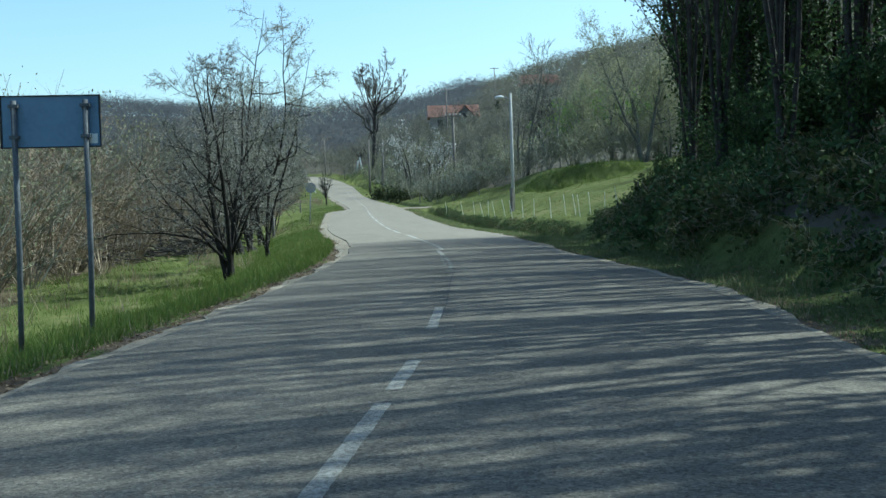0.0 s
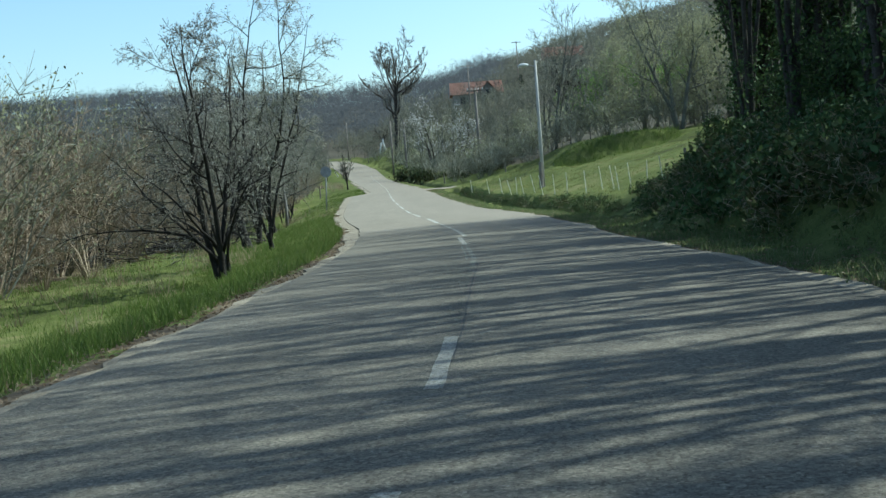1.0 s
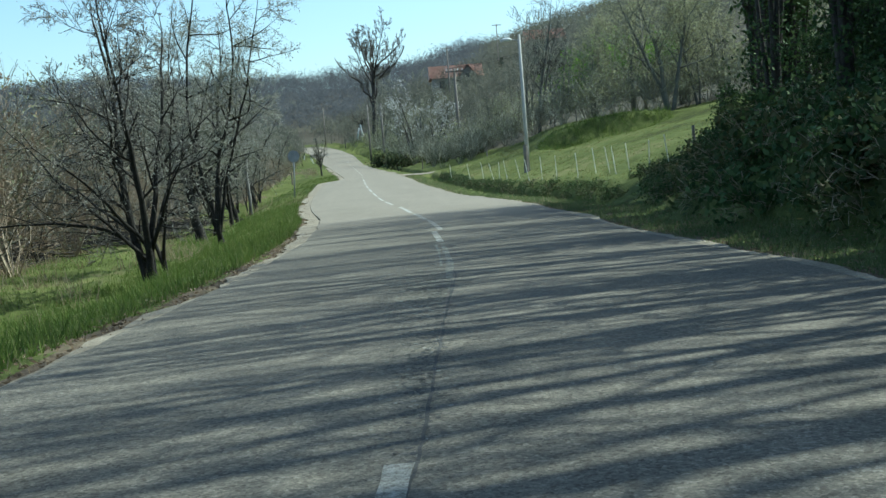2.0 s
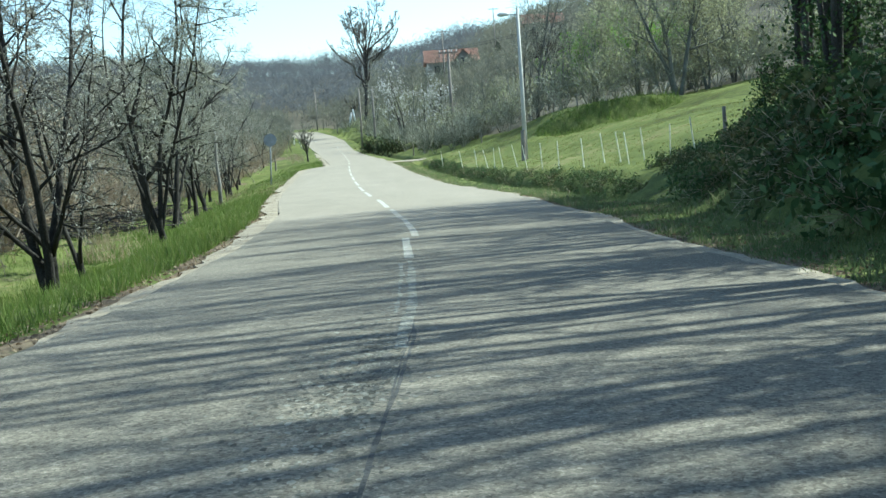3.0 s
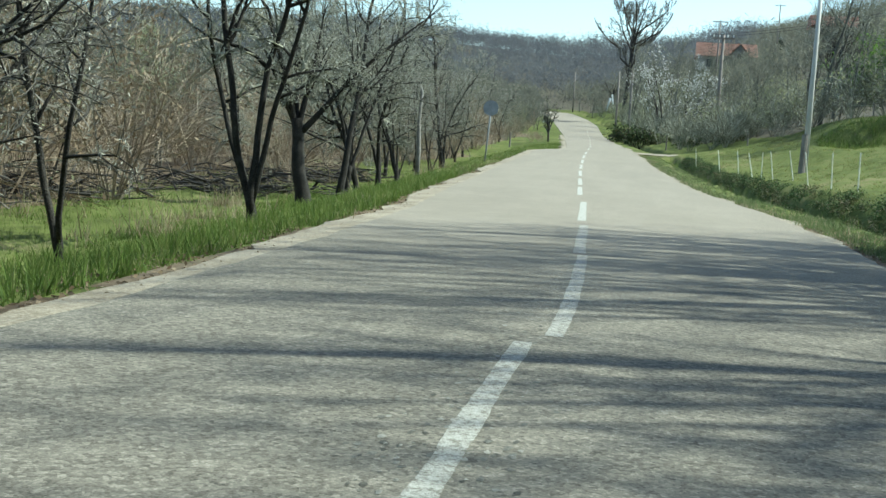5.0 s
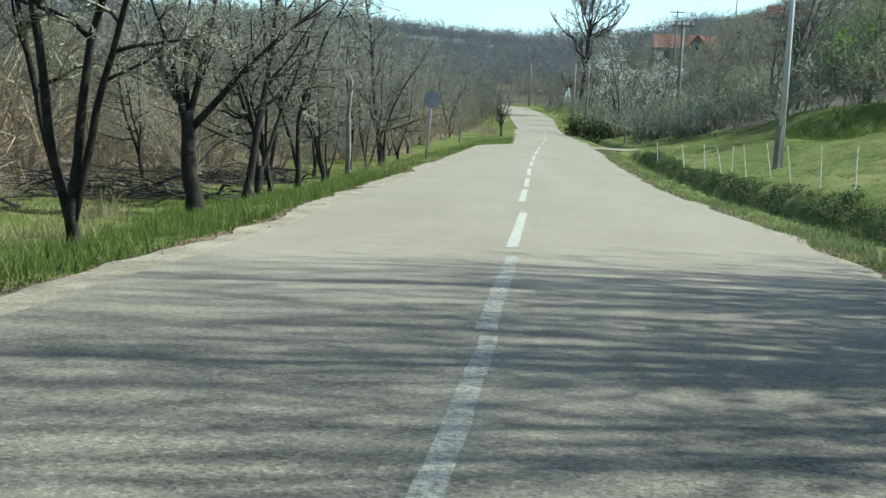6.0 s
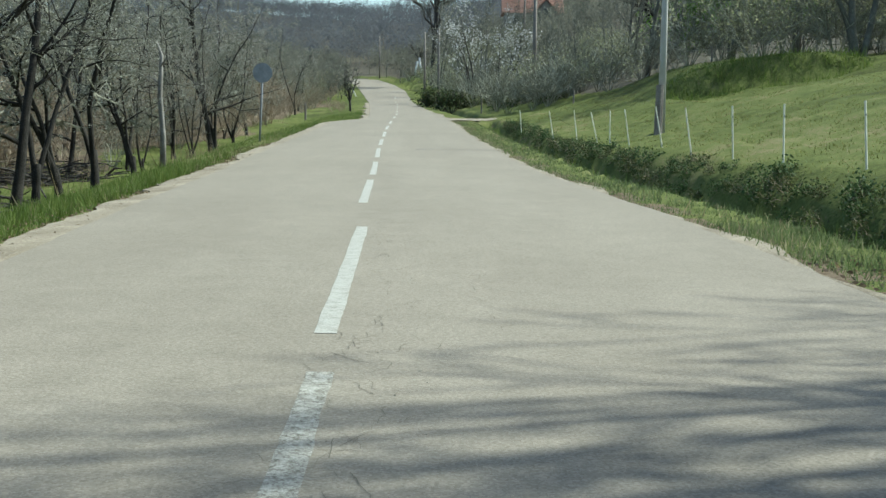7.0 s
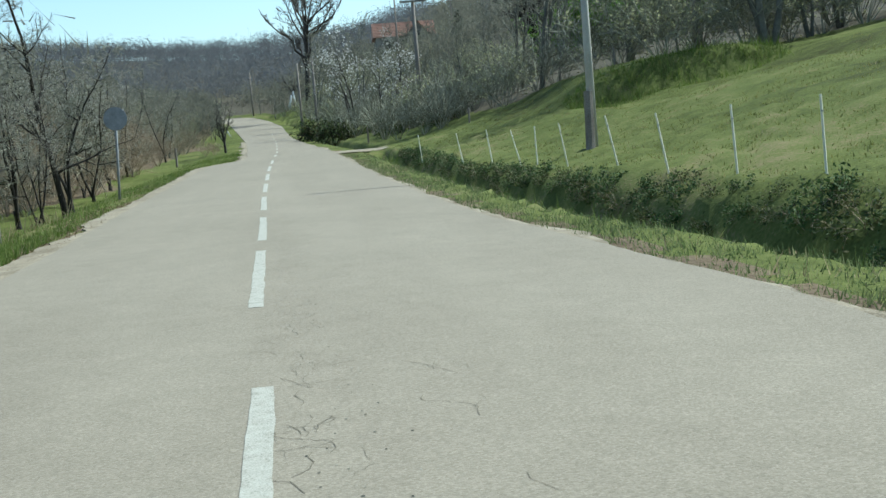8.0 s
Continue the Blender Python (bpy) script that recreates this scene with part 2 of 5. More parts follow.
# ---- helpers of the place ----
def part(name, verts, faces, material, parent=None, label="", smooth=False):
    me = bpy.data.meshes.new(name)
    me.from_pydata([tuple(map(float, v)) for v in verts], [], faces)
    me.materials.append(material)
    if smooth:
        me.polygons.foreach_set("use_smooth", [True] * len(me.polygons))
    me.update()
    ob = new(name, me)
    if parent:
        ob.parent = parent
    return tagged(ob, label)


def thing(name, label, category, group="", at=None):
    ob = new(name)
    ob.empty_display_size = 0.2
    if at is not None:
        ob.matrix_basis = at
    return tagged(ob, label, category, group)


class Build:
    """Gathers boxes, tubes and triangles into one mesh."""

    def __init__(self):
        self.v, self.f = [], []

    def box(self, lo, hi, m=Matrix.Identity(4), bevel=0.0):
        k = len(self.v)
        (x0, y0, z0), (x1, y1, z1) = lo, hi
        b = min(bevel, (x1 - x0) / 3, (y1 - y0) / 3)
        ring = [(x0 + b, y0), (x1 - b, y0), (x1, y0 + b), (x1, y1 - b), (x1 - b, y1), (x0 + b, y1), (x0, y1 - b), (x0, y0 + b)] if b else [(x0, y0), (x1, y0), (x1, y1), (x0, y1)]
        n = len(ring)
        self.v += [m @ Vector((x, y, z)) for z in (z0, z1) for x, y in ring]
        self.f += [[k + i, k + (i + 1) % n, k + n + (i + 1) % n, k + n + i] for i in range(n)]
        self.f += [[k + i for i in reversed(range(n))], [k + n + i for i in range(n)]]
        return self

    def tube(self, pts, radii, sides=6, cap=True):
        pts = np.asarray(pts, float)
        k, n = len(self.v), len(pts)
        d = np.gradient(pts, axis=0)
        d /= np.linalg.norm(d, axis=1)[:, None] + 1e-9
        ref = np.array([1.0, 0.13, 0.07]) if abs(d[0][0]) < 0.8 else np.array([0.1, 1.0, 0.1])
        u = np.cross(d, ref)
        u /= np.linalg.norm(u, axis=1)[:, None] + 1e-9
        w = np.cross(d, u)
        ang = np.arange(sides) * 2 * np.pi / sides
        ring = pts[:, None] + np.asarray(radii, float)[:, None, None] * (np.cos(ang)[None, :, None] * u[:, None] + np.sin(ang)[None, :, None] * w[:, None])
        self.v += ring.reshape(-1, 3).tolist()
        for i in range(n - 1):
            a = k + i * sides
            self.f += [[a + j, a + (j + 1) % sides, a + sides + (j + 1) % sides, a + sides + j] for j in range(sides)]
        if cap and sides > 3:
            self.f += [[k + j for j in reversed(range(sides))], [k + (n - 1) * sides + j for j in range(sides)]]
        return self

    def spike(self, pts, r):
        """A thin keeled twig that tapers to a point."""
        p, q = np.asarray(pts[0], float), np.asarray(pts[-1], float)
        d = q - p
        u = np.cross(d, (0.31, 0.52, 0.79))
        u *= r / (np.linalg.norm(u) + 1e-9)
        w = np.cross(d, u)
        w *= r / (np.linalg.norm(w) + 1e-9)
        k = len(self.v)
        self.v += [(p + u).tolist(), (p - 0.5 * u + 0.87 * w).tolist(), (p - 0.5 * u - 0.87 * w).tolist(), q.tolist()]
        self.f += [[k, k + 1, k + 3], [k + 1, k + 2, k + 3]]
        return self

    def limbs(self, out, sides=3):
        """All limb lines of a plant, the outermost as single tapering twigs."""
        for lev, lines in enumerate(out):
            for pts, rad in lines:
                if lev == len(out) - 1:
                    self.spike(pts, rad[0] * 1.25)
                else:
                    self.tube(pts, rad, sides, False)
        return self

    def part(self, name, material, parent=None, label="", smooth=False):
        return part(name, self.v, self.f, material, parent, label, smooth)


def quads(centres, sizes, rng, flat=0.0, tall=1.0):
    """Small leaf-like quads at random turns: vertices and faces."""
    c = np.asarray(centres, float)
    n = len(c)
    a = rng.normal(size=(n, 3))
    a[:, 2] *= 1 - flat
    a /= np.linalg.norm(a, axis=1)[:, None]
    b = np.cross(a, rng.normal(size=(n, 3)))
    b /= np.linalg.norm(b, axis=1)[:, None]
    s = np.asarray(sizes, float)[:, None]
    v = np.stack([c - a * s * tall, c + b * s * 0.5, c + a * s * tall, c - b * s * 0.5], 1).reshape(-1, 3)
    return v, (np.arange(4 * n).reshape(-1, 4)).tolist()


# ---- lie of the land ----
def table(ys, xs):
    def f(y):
        y = np.asarray(y, float)
        return (np.interp(y - 2, ys, xs) + 2 * np.interp(y, ys, xs) + np.interp(y + 2, ys, xs)) / 4
    return f


left_edge = table([-80, 0, 8.8, 12.5, 15.3, 20.5, 25, 31, 36, 39, 43, 48, 54, 59, 64, 72, 84, 90, 92.5, 98, 125, 153, 210, 240, 300, 420], [-9, -3.7, -2.85, -2.4, -2.15, -1.7, -1.35, -1.2, -1.35, -1.48, -1.78, -2.32, -2.85, -3.25, -3.55, -3.95, -4.4, -4.5, -3.4, -3.6, -5.7, -8.1, -14.5, -20, -45, -130])
right_edge = table([-80, 0, 8.8, 12, 16.5, 20, 27, 33, 44, 50, 55, 62, 70, 80, 92, 103, 128, 144, 192, 214, 240, 300, 420], [-2.5, 2.5, 3.45, 3.85, 4.3, 4.35, 4.0, 4.1, 4.06, 3.7, 3.22, 2.6, 2.1, 1.5, 0.8, 0.2, -1.9, -3.0, -6.4, -9.1, -13.5, -38, -122])
centre = table([-80, 0, 6, 10, 14.8, 24, 33, 40, 46, 52, 59, 66, 80, 90, 103, 136, 158, 179, 210, 240, 300, 420], [-6, -1.1, -0.45, 0.1, 0.5, 1.12, 1.1, 0.78, 0.47, 0.1, -0.32, -0.76, -1.5, -1.9, -2.4, -4.2, -5.7, -7.0, -11.5, -17, -42, -126])
rise = table([-80, 0, 58, 75, 93, 120, 154, 200, 240, 300, 420, 1500], [0, 0, 0.05, 0.4, 0.9, 1.5, 2.4, 4.8, 7.2, 10, 14, 14])


def ramp01(v, a, b):
    k = np.clip((np.asarray(v, float) - a) / (b - a), 0, 1)
    return k * k * (3 - 2 * k)


def ground(x, y):
    """The height of the land, road cutting included."""
    x, y = np.asarray(x, float), np.asarray(y, float)
    z0, dr, dl = rise(y), x - right_edge(y), left_edge(y) - x
    dr = np.where(dr > 0, np.maximum(x - right_edge(np.minimum(y, 236)), 0.0) + 0.01, dr)
    meadow = np.interp(dr, [0, 1.25, 1.6, 2.05, 2.35, 3.2, 5, 8.5, 12, 16, 24, 40, 80, 200, 1000], [-0.03, -0.06, -0.5, -0.55, 0.0, 0.1, 0.45, 1.4, 2.2, 2.7, 4.0, 7.0, 15, 40, 110])
    meadow = meadow + 0.32 * ramp01(dr, 2.2, 3.1) * (1 - ramp01(y, 58, 70)) * (1 - 0.6 * ramp01(dr, 6, 14))
    crossing = np.exp(-((y - 95.2 - 0.3 * dr) / 2.6) ** 4)
    meadow = np.where(dr < 2.6, np.maximum(meadow, -0.5 + 0.48 * crossing), meadow)
    bank = np.interp(dr - 1.3 * ramp01(y, 31, 40), [0, 1.1, 1.5, 2.4, 3.1, 5, 8, 14, 30, 80, 200, 1000], [-0.03, -0.02, 0.08, 0.8, 1.25, 2.0, 3.1, 5.0, 9, 20, 50, 120])
    k = ramp01(y, 36, 46)
    steep = 1 + 0.75 * ramp01(y, 90, 190) * ramp01(dr, 3, 8) * (1 - 0.6 * ramp01(dr, 30, 70))
    right = (bank * (1 - k) + meadow * k) * steep + (1.2 * ramp01(y - 0.15 * (x - 13), 83.7, 84.9) - 0.5 * ramp01(y, 72, 80)) * ramp01(x, 9, 11.5) * (1 - ramp01(x, 16, 20)) * (1 - ramp01(y, 90, 105))
    near = 1 - 0.6 * ramp01(y, 78, 125)
    left = np.interp(dl, [0, 0.5, 1.0, 2.6, 3.6, 6, 14, 60, 120, 260, 1000], [-0.03, -0.05, -0.12, -0.5, -0.88, -1.0, -1.1, -0.8, 3, 25, 80]) * np.where(dl < 60, near, 1)
    side = np.where(dr > 0, right, np.where(dl > 0, left, -0.07))
    skyline = np.interp(x, [-600, -164, -105, -30, 8, 45, 67, 109, 126, 220, 600], [42, 42, 41, 36, 38, 46, 54, 62, 68, 97, 182])
    far = ramp01(y, 232, 500) ** 1.25
    z = z0 + side
    return z * (1 - far) + np.maximum(skyline, 0) * far


def gz(x, y):
    return float(ground(x, y))


def spaced(a, b, fine_lo, fine_hi, step, grow_by=1.13):
    mid = list(np.arange(fine_lo, fine_hi + step / 2, step))
    s, up = step, []
    while (up[-1] if up else fine_hi) < b:
        s *= grow_by
        up.append((up[-1] if up else fine_hi) + s)
    s, dn = step, []
    while (dn[-1] if dn else fine_lo) > a:
        s *= grow_by
        dn.append((dn[-1] if dn else fine_lo) - s)
    return np.array(dn[::-1] + mid + up)


def sheet(name, xs, ys, height, material, label="", parent=None):
    X, Y = np.meshgrid(xs, ys)
    Z = height(X, Y)
    v = np.stack([X, Y, Z], -1).reshape(-1, 3)
    nx, ny = len(xs), len(ys)
    i = (np.arange(ny - 1)[:, None] * nx + np.arange(nx - 1)[None]).ravel()
    f = np.stack([i, i + 1, i + nx + 1, i + nx], 1).tolist()
    return part(name, v, f, material, parent, label, True)


rough = np.random.default_rng(3)


def land(X, Y):
    Z = ground(X, Y)
    off = np.minimum(np.abs(X - right_edge(Y)), np.abs(left_edge(Y) - X))
    out = (X > right_edge(Y)) | (X < left_edge(Y))
    lumps = np.where(X > 0, 0.022, 0.05) * np.sin(X * 1.9 + 1.3 * np.sin(Y * 0.7)) * np.sin(Y * 1.3 + X * 0.5) + 0.03 * rough.normal(size=X.shape)
    return Z + np.where(out, lumps * np.clip((off - 0.45) / 0.9, 0, 1), 0)


ground_ob = sheet("ground", spaced(-1400, 1400, -8, 9, 0.2, 1.1), spaced(-500, 2200, -12, 100, 0.55, 1.06), land, M_GROUND)
ground_ob.data.materials.append(M_FLOOR)
cen = np.empty(len(ground_ob.data.polygons) * 3)
ground_ob.data.polygons.foreach_get("center", cen)
cx, cy, cz = cen.reshape(-1, 3).T
wob = 1.2 * np.sin(cx * 0.4 + cy * 0.23) + 1.0 * np.sin(cy * 0.31 - cx * 0.17)
wooded = ((cy > 226 + wob) & ~((cy < 262) & (np.abs(cx - right_edge(cy) - 4.5) < 5))) | ((cx - right_edge(cy) > np.interp(cy, [-20, 33, 35.5, 88, 96, 110, 226], [1.7, 2.6, 60, 30, 10, 5, 9]) + 0.5 * wob)) | (left_edge(cy) - cx > np.interp(cy, [0, 20, 40, 55, 68, 82, 120, 150], [6, 7, 11, 9, 6, 7, 6, 4.5]) + 0.7 * wob)
ground_ob.data.materials.append(M_LITTER)
ground_ob.data.polygons.foreach_set("material_index", wooded.astype(int) * np.where((cx < left_edge(cy)) & (cy < 210), 2, 1))
edge_dirt = ((cx > right_edge(cy)) & (cx - right_edge(cy) < 0.42 + 0.14 * np.sin(cy * 2.3) + 0.1 * np.sin(cy * 5.9)) | (cx < left_edge(cy)) & (left_edge(cy) - cx < 0.5 + 0.14 * np.sin(cy * 1.9 + 1) + 0.1 * np.sin(cy * 5.1))) & (cy < 100)
slot = np.empty(len(cx), int)
ground_ob.data.polygons.foreach_get("material_index", slot)
ground_ob.data.polygons.foreach_set("material_index", np.where(edge_dirt, 2, slot))
tagged(ground_ob, "rough spring grass ground rising into wooded hills", "ground", kind="structure")

# ---- road ----
def strip(name, ys, lo, hi, z, material, parent=None, label="", skirt=0.0, cols=2, jag=(0.0, 0.0), seed=1):
    """A ribbon along the road between two edge functions, with ragged edges."""
    rng = np.random.default_rng(seed)
    n = len(ys)
    t = np.linspace(0, 1, cols)
    def ragged():
        raw = rng.normal(size=n + 8)
        return np.convolve(raw, np.ones(5) / 5, "valid")[:n] * 1.6 + rng.normal(size=n) * 0.3
    a, b = lo(ys) + ragged() * jag[0], hi(ys) + ragged() * jag[1]
    X = a[:, None] * (1 - t) + b[:, None] * t
    Y = np.repeat(ys[:, None], cols, 1)
    Z = z(X, Y)
    if skirt:
        X, Y = np.c_[X[:, :1], X, X[:, -1:]], np.c_[Y[:, :1], Y, Y[:, -1:]]
        Z = np.c_[Z[:, :1] - skirt, Z, Z[:, -1:] - skirt]
    c = X.shape[1]
    v = np.stack([X, Y, Z], -1).reshape(-1, 3)
    i = (np.arange(n - 1)[:, None] * c + np.arange(c - 1)[None]).ravel()
    return part(name, v, np.stack([i, i + 1, i + c + 1, i + c], 1).tolist(), material, parent, label)


def road_top(x, y):
    u = np.asarray(x) - centre(y)
    return rise(y) + 0.035 - 0.003 * u * u + 0.0025 * np.sin(np.asarray(y) * 0.9 + u) * np.cos(u * 1.7)


road_ys = np.concatenate([np.arange(-60, 0, 1.0), np.arange(0, 100, 0.3), np.arange(100, 276, 1.5)])
road = strip("road", road_ys, left_edge, right_edge, road_top, M_ASPHALT, skirt=0.12, cols=15, jag=(0.025, 0.025))
tagged(road, "worn pale grey asphalt country road with ragged edges", "road", kind="structure")

dash_rng = np.random.default_rng(8)


def dash(y0, y1, width, worn, off=0.0):
    """A painted dash, fresh, worn or almost gone, with chipped edges."""
    ys = np.arange(y0, y1 + 0.01, 0.09)
    mat, chip = ((M_PAINT, 0.004), (M_WORN_PAINT, 0.005), (M_FAINT_PAINT, 0.011))[worn]
    strip("centre_dash", ys, lambda y: centre(y) - width / 2 + off, lambda y: centre(y) + width / 2 + off, lambda x, y: road_top(x, y) + 0.003, mat, road, ("white paint dash with chipped edges", "worn patchy paint dash", "last faint traces of a paint dash")[worn], jag=(chip, chip), seed=int(abs(y0) * 10))


for y0, y1, worn in ((-6, -2, 1), (0.5, 3.4, 1), (4.6, 8.2, 1), (8.7, 10.2, 1), (12.4, 14.7, 1), (21.9, 27.6, 2), (27.8, 31.0, 1), (31.2, 35.9, 1), (36.05, 40.1, 1), (40.95, 46.4, 0), (49.3, 54.3, 0), (55.8, 60.3, 0), (62.0, 66.2, 0), (68, 72, 0), (74, 78, 0), (80, 84, 0), (86, 90, 0), (95, 98, 0), (102, 105, 0), (110, 113, 0), (119, 122, 0), (128, 131, 0), (138, 142, 0), (150, 154, 0), (163, 167, 0)):
    dash(y0, y1, 0.075 if 21 < y0 < 27 else 0.1 if 21 < y0 < 31.5 else 0.112, worn, 0.14 if 30 < y0 < 36 else 0.11 if 36 < y0 < 40 else 0.07 if 30 < y0 < 48 else 0.0)
dash(23.4, 27.4, 0.03, 2, -0.1)


def crack(y0, y1, off, width, seed, material=M_CRACK, name="crack"):
    rng = np.random.default_rng(seed)
    ys = np.arange(y0, y1, 0.12)
    wander = np.cumsum(rng.normal(size=len(ys))) * 0.005
    wander -= np.linspace(0, wander[-1], len(ys))
    mid = centre(ys) + off + wander
    half = width * (0.45 + np.convolve(rng.random(len(ys) + 6), np.ones(7) / 7, "valid")) * np.clip(np.minimum(np.arange(len(ys)), len(ys) - 1 - np.arange(len(ys))) / 6, 0.15, 1)
    strip(name, ys, lambda y: mid - half, lambda y: mid + half, lambda x, y: road_top(x, y) + 0.0024, material, road, "", jag=(0.002, 0.002), seed=seed)


crack(13.2, 23.4, 0.06, 0.009, 4)
crack(17.5, 23.0, 0.045, 0.006, 14)
crack(23.6, 27.5, 0.1, 0.003, 5)


def scabs(y0, y1, off, spread, count, size, seed, material):
    """A patch of broken surface: many small ragged flakes of bare aggregate."""
    rng = np.random.default_rng(seed)
    v, f = [], []
    for i in range(count):
        y = y0 + (y1 - y0) * rng.beta(2, 2)
        x = float(centre(y)) + off + rng.normal() * spread
        k, n, r = len(v), 7, size * rng.uniform(0.4, 1.3)
        for j in range(n):
            a = 6.283 * j / n
            rr = r * rng.uniform(0.55, 1.2)
            px, py = x + rr * math.cos(a), y + 1.7 * rr * math.sin(a)
            v.append((px, py, float(road_top(px, py)) + 0.0018))
        f.append(list(range(k, k + n)))
    tagged(part("worn_patch", v, f, material, road, "broken patch of bare aggregate"), kind="stuff")


scabs(18.4, 23.6, -0.24, 0.2, 900, 0.017, 6, M_PATCH)
scabs(19.4, 22.4, -0.1, 0.07, 260, 0.02, 7, M_PATCH)
scabs(20.3, 22.9, -0.03, 0.06, 70, 0.016, 9, M_CRACK)
scabs(21.2, 21.8, -0.06, 0.035, 14, 0.045, 12, M_CRACK)
scabs(14.0, 19.6, 0.0, 0.06, 150, 0.018, 13, M_CRACK)
scabs(14.6, 18.8, 0.0, 0.12, 260, 0.016, 10, M_PATCH)
scabs(24.0, 32.0, -0.06, 0.16, 420, 0.014, 15, M_PATCH)
scabs(38.0, 60.0, 0.42, 0.13, 260, 0.006, 16, M_PATCH)


def crack_web(y0, y1, off, spread, count, seed, material):
    """Short branching cracks, a few millimetres wide, running mostly along the road."""
    rng = np.random.default_rng(seed)
    v, f = [], []
    for i in range(count):
        y = rng.uniform(y0, y1)
        x = float(centre(y)) + off + rng.normal() * spread
        a = rng.normal() * 0.35
        w = rng.uniform(0.0007, 0.002)
        n = int(rng.integers(3, 7))
        for j in range(n):
            step = rng.uniform(0.03, 0.08)
            a += rng.normal() * 0.45
            nx, ny = x + math.sin(a) * step, y + math.cos(a) * step
            px, py = math.cos(a) * w, -math.sin(a) * w
            k = len(v)
            for qx, qy in ((x - px, y - py), (x + px, y + py), (nx + px * 0.9, ny + py * 0.9), (nx - px * 0.9, ny - py * 0.9)):
                v.append((qx, qy, float(road_top(qx, qy)) + 0.0024))
            f.append([k, k + 1, k + 2, k + 3])
            x, y = nx, ny
    tagged(part("crack_web", v, f, material, road, "web of fine cracks"), kind="stuff")


crack_web(38, 60, 0.3, 0.09, 200, 17, M_FINECRACK)
crack_web(31, 41, 0.28, 0.08, 90, 18, M_FINECRACK)
crack_web(40, 64, 0.95, 0.07, 90, 19, M_FINECRACK)

shoulder_ys = np.arange(-20, 150, 0.35)
shoulder_l = strip("shoulder", shoulder_ys, lambda y: left_edge(y) - 0.4 - 0.06 * np.sin(y * 0.7) + 0.24 * (1 - ramp01(y, 29, 35)), lambda y: left_edge(y) + 0.12, lambda x, y: np.where(x > left_edge(y) - 0.01, rise(y) - 0.02, ground(x, y) + 0.025), M_SAND, cols=5, skirt=0.12, jag=(0.1, 0.02), seed=21)
tagged(shoulder_l, "dusty sandy gravel strip along the asphalt edge", "road shoulder", kind="structure")
shoulder_r = strip("shoulder", shoulder_ys, lambda y: right_edge(y) - 0.12, lambda y: right_edge(y) + 0.15 + 0.04 * np.sin(y * 0.6), lambda x, y: np.where(x < right_edge(y) + 0.01, rise(y) - 0.02, ground(x, y) + 0.025), M_SAND, cols=4, skirt=0.12, jag=(0.02, 0.07), seed=23)
tagged(shoulder_r, "thin sandy gravel strip along the asphalt edge", "road shoulder", kind="structure")
apron = strip("side_turning", np.arange(82, 93.5, 0.5), lambda y: left_edge(y) - 0.2 - 0.5 * np.clip((y - 82) / 6, 0, 1), lambda y: left_edge(y) + 0.5, lambda x, y: np.where(x > left_edge(y), rise(y) + 0.012, ground(x, y) + 0.035), M_SAND, cols=6, jag=(0.12, 0.05), seed=24)
tagged(apron, "pale gravel lay-by beside the road", "turning", kind="structure")
track_xs = np.arange(0.2, 3.3, 0.5)
tv, tf = [], []
for i, x in enumerate(track_xs):
    yc = 94.5 + 0.35 * (x - 0.2) - 0.004 * x * x
    for s in (-1.1, -0.4, 0.4, 1.1):
        tv.append((x, yc + s * (1.6 if x < 2 else 1), gz(x, yc + s) + 0.04))
    if i:
        tf += [[4 * i - 4 + j, 4 * i + j, 4 * i + j + 1, 4 * i - 3 + j] for j in range(3)]
tagged(part("side_track", tv, tf, M_SAND), "narrow pale gravel track leaving the road", "track", kind="structure")

# ---- trees ----
def grow(rng, stems, height, r0, spread, kids, ratio, seg, wob, trop, first, thin=0.005, angle=(30, 65), lean=(0, 0), share=0.55, low=3, bole=0.88):
    """Limb lines of a tree by level: lists of (points, radii)."""
    levels = len(kids) + 1
    out = [[] for _ in range(levels)]

    def limb(p, d, length, r, lev):
        n = max(low, int(length / seg[lev]))
        pts, rad, dirs = [p], [r], [d]
        for i in range(n):
            d = d + rng.normal(size=3) * wob[lev]
            d[2] += trop[lev]
            d = d / np.linalg.norm(d)
            p = p + d * length / n
            pts.append(p), rad.append(max(thin, r * (1 - (0.88 if lev else bole) * (i + 1) / n))), dirs.append(d)
        out[lev].append((pts, rad))
        if lev + 1 < levels:
            k = kids[lev]
            for j in range(k):
                f = first[lev] + (1 - first[lev]) * (j + rng.random()) / k
                i = min(n, max(1, int(f * n)))
                axis = np.cross(dirs[i], rng.normal(size=3))
                axis /= np.linalg.norm(axis) + 1e-9
                a = radians(rng.uniform(*(angle[lev] if isinstance(angle[0], tuple) else angle)))
                nd = dirs[i] * math.cos(a) + np.cross(axis, dirs[i]) * math.sin(a)
                limb(pts[i], nd, length * ratio[lev] * (1.15 - 0.6 * f) * rng.uniform(0.7, 1.25), max(thin, rad[i] * share), lev + 1)

    for s in range(stems):
        a = rng.uniform(0, 6.28)
        t = spread * (0.4 + rng.random()) if stems > 1 else spread * rng.random()
        d = np.array([math.cos(a) * t + lean[0], math.sin(a) * t + lean[1], 1.0])
        off = max(0.4 * r0, 0.25 * stems * r0 * (height > 11)) * np.array([math.cos(a), math.sin(a), 0]) * (stems > 1)
        limb(off + np.array([0, 0, -0.15]), d / np.linalg.norm(d), height * rng.uniform(0.85, 1.0), r0 * rng.uniform(0.75, 1), 0)
    return out


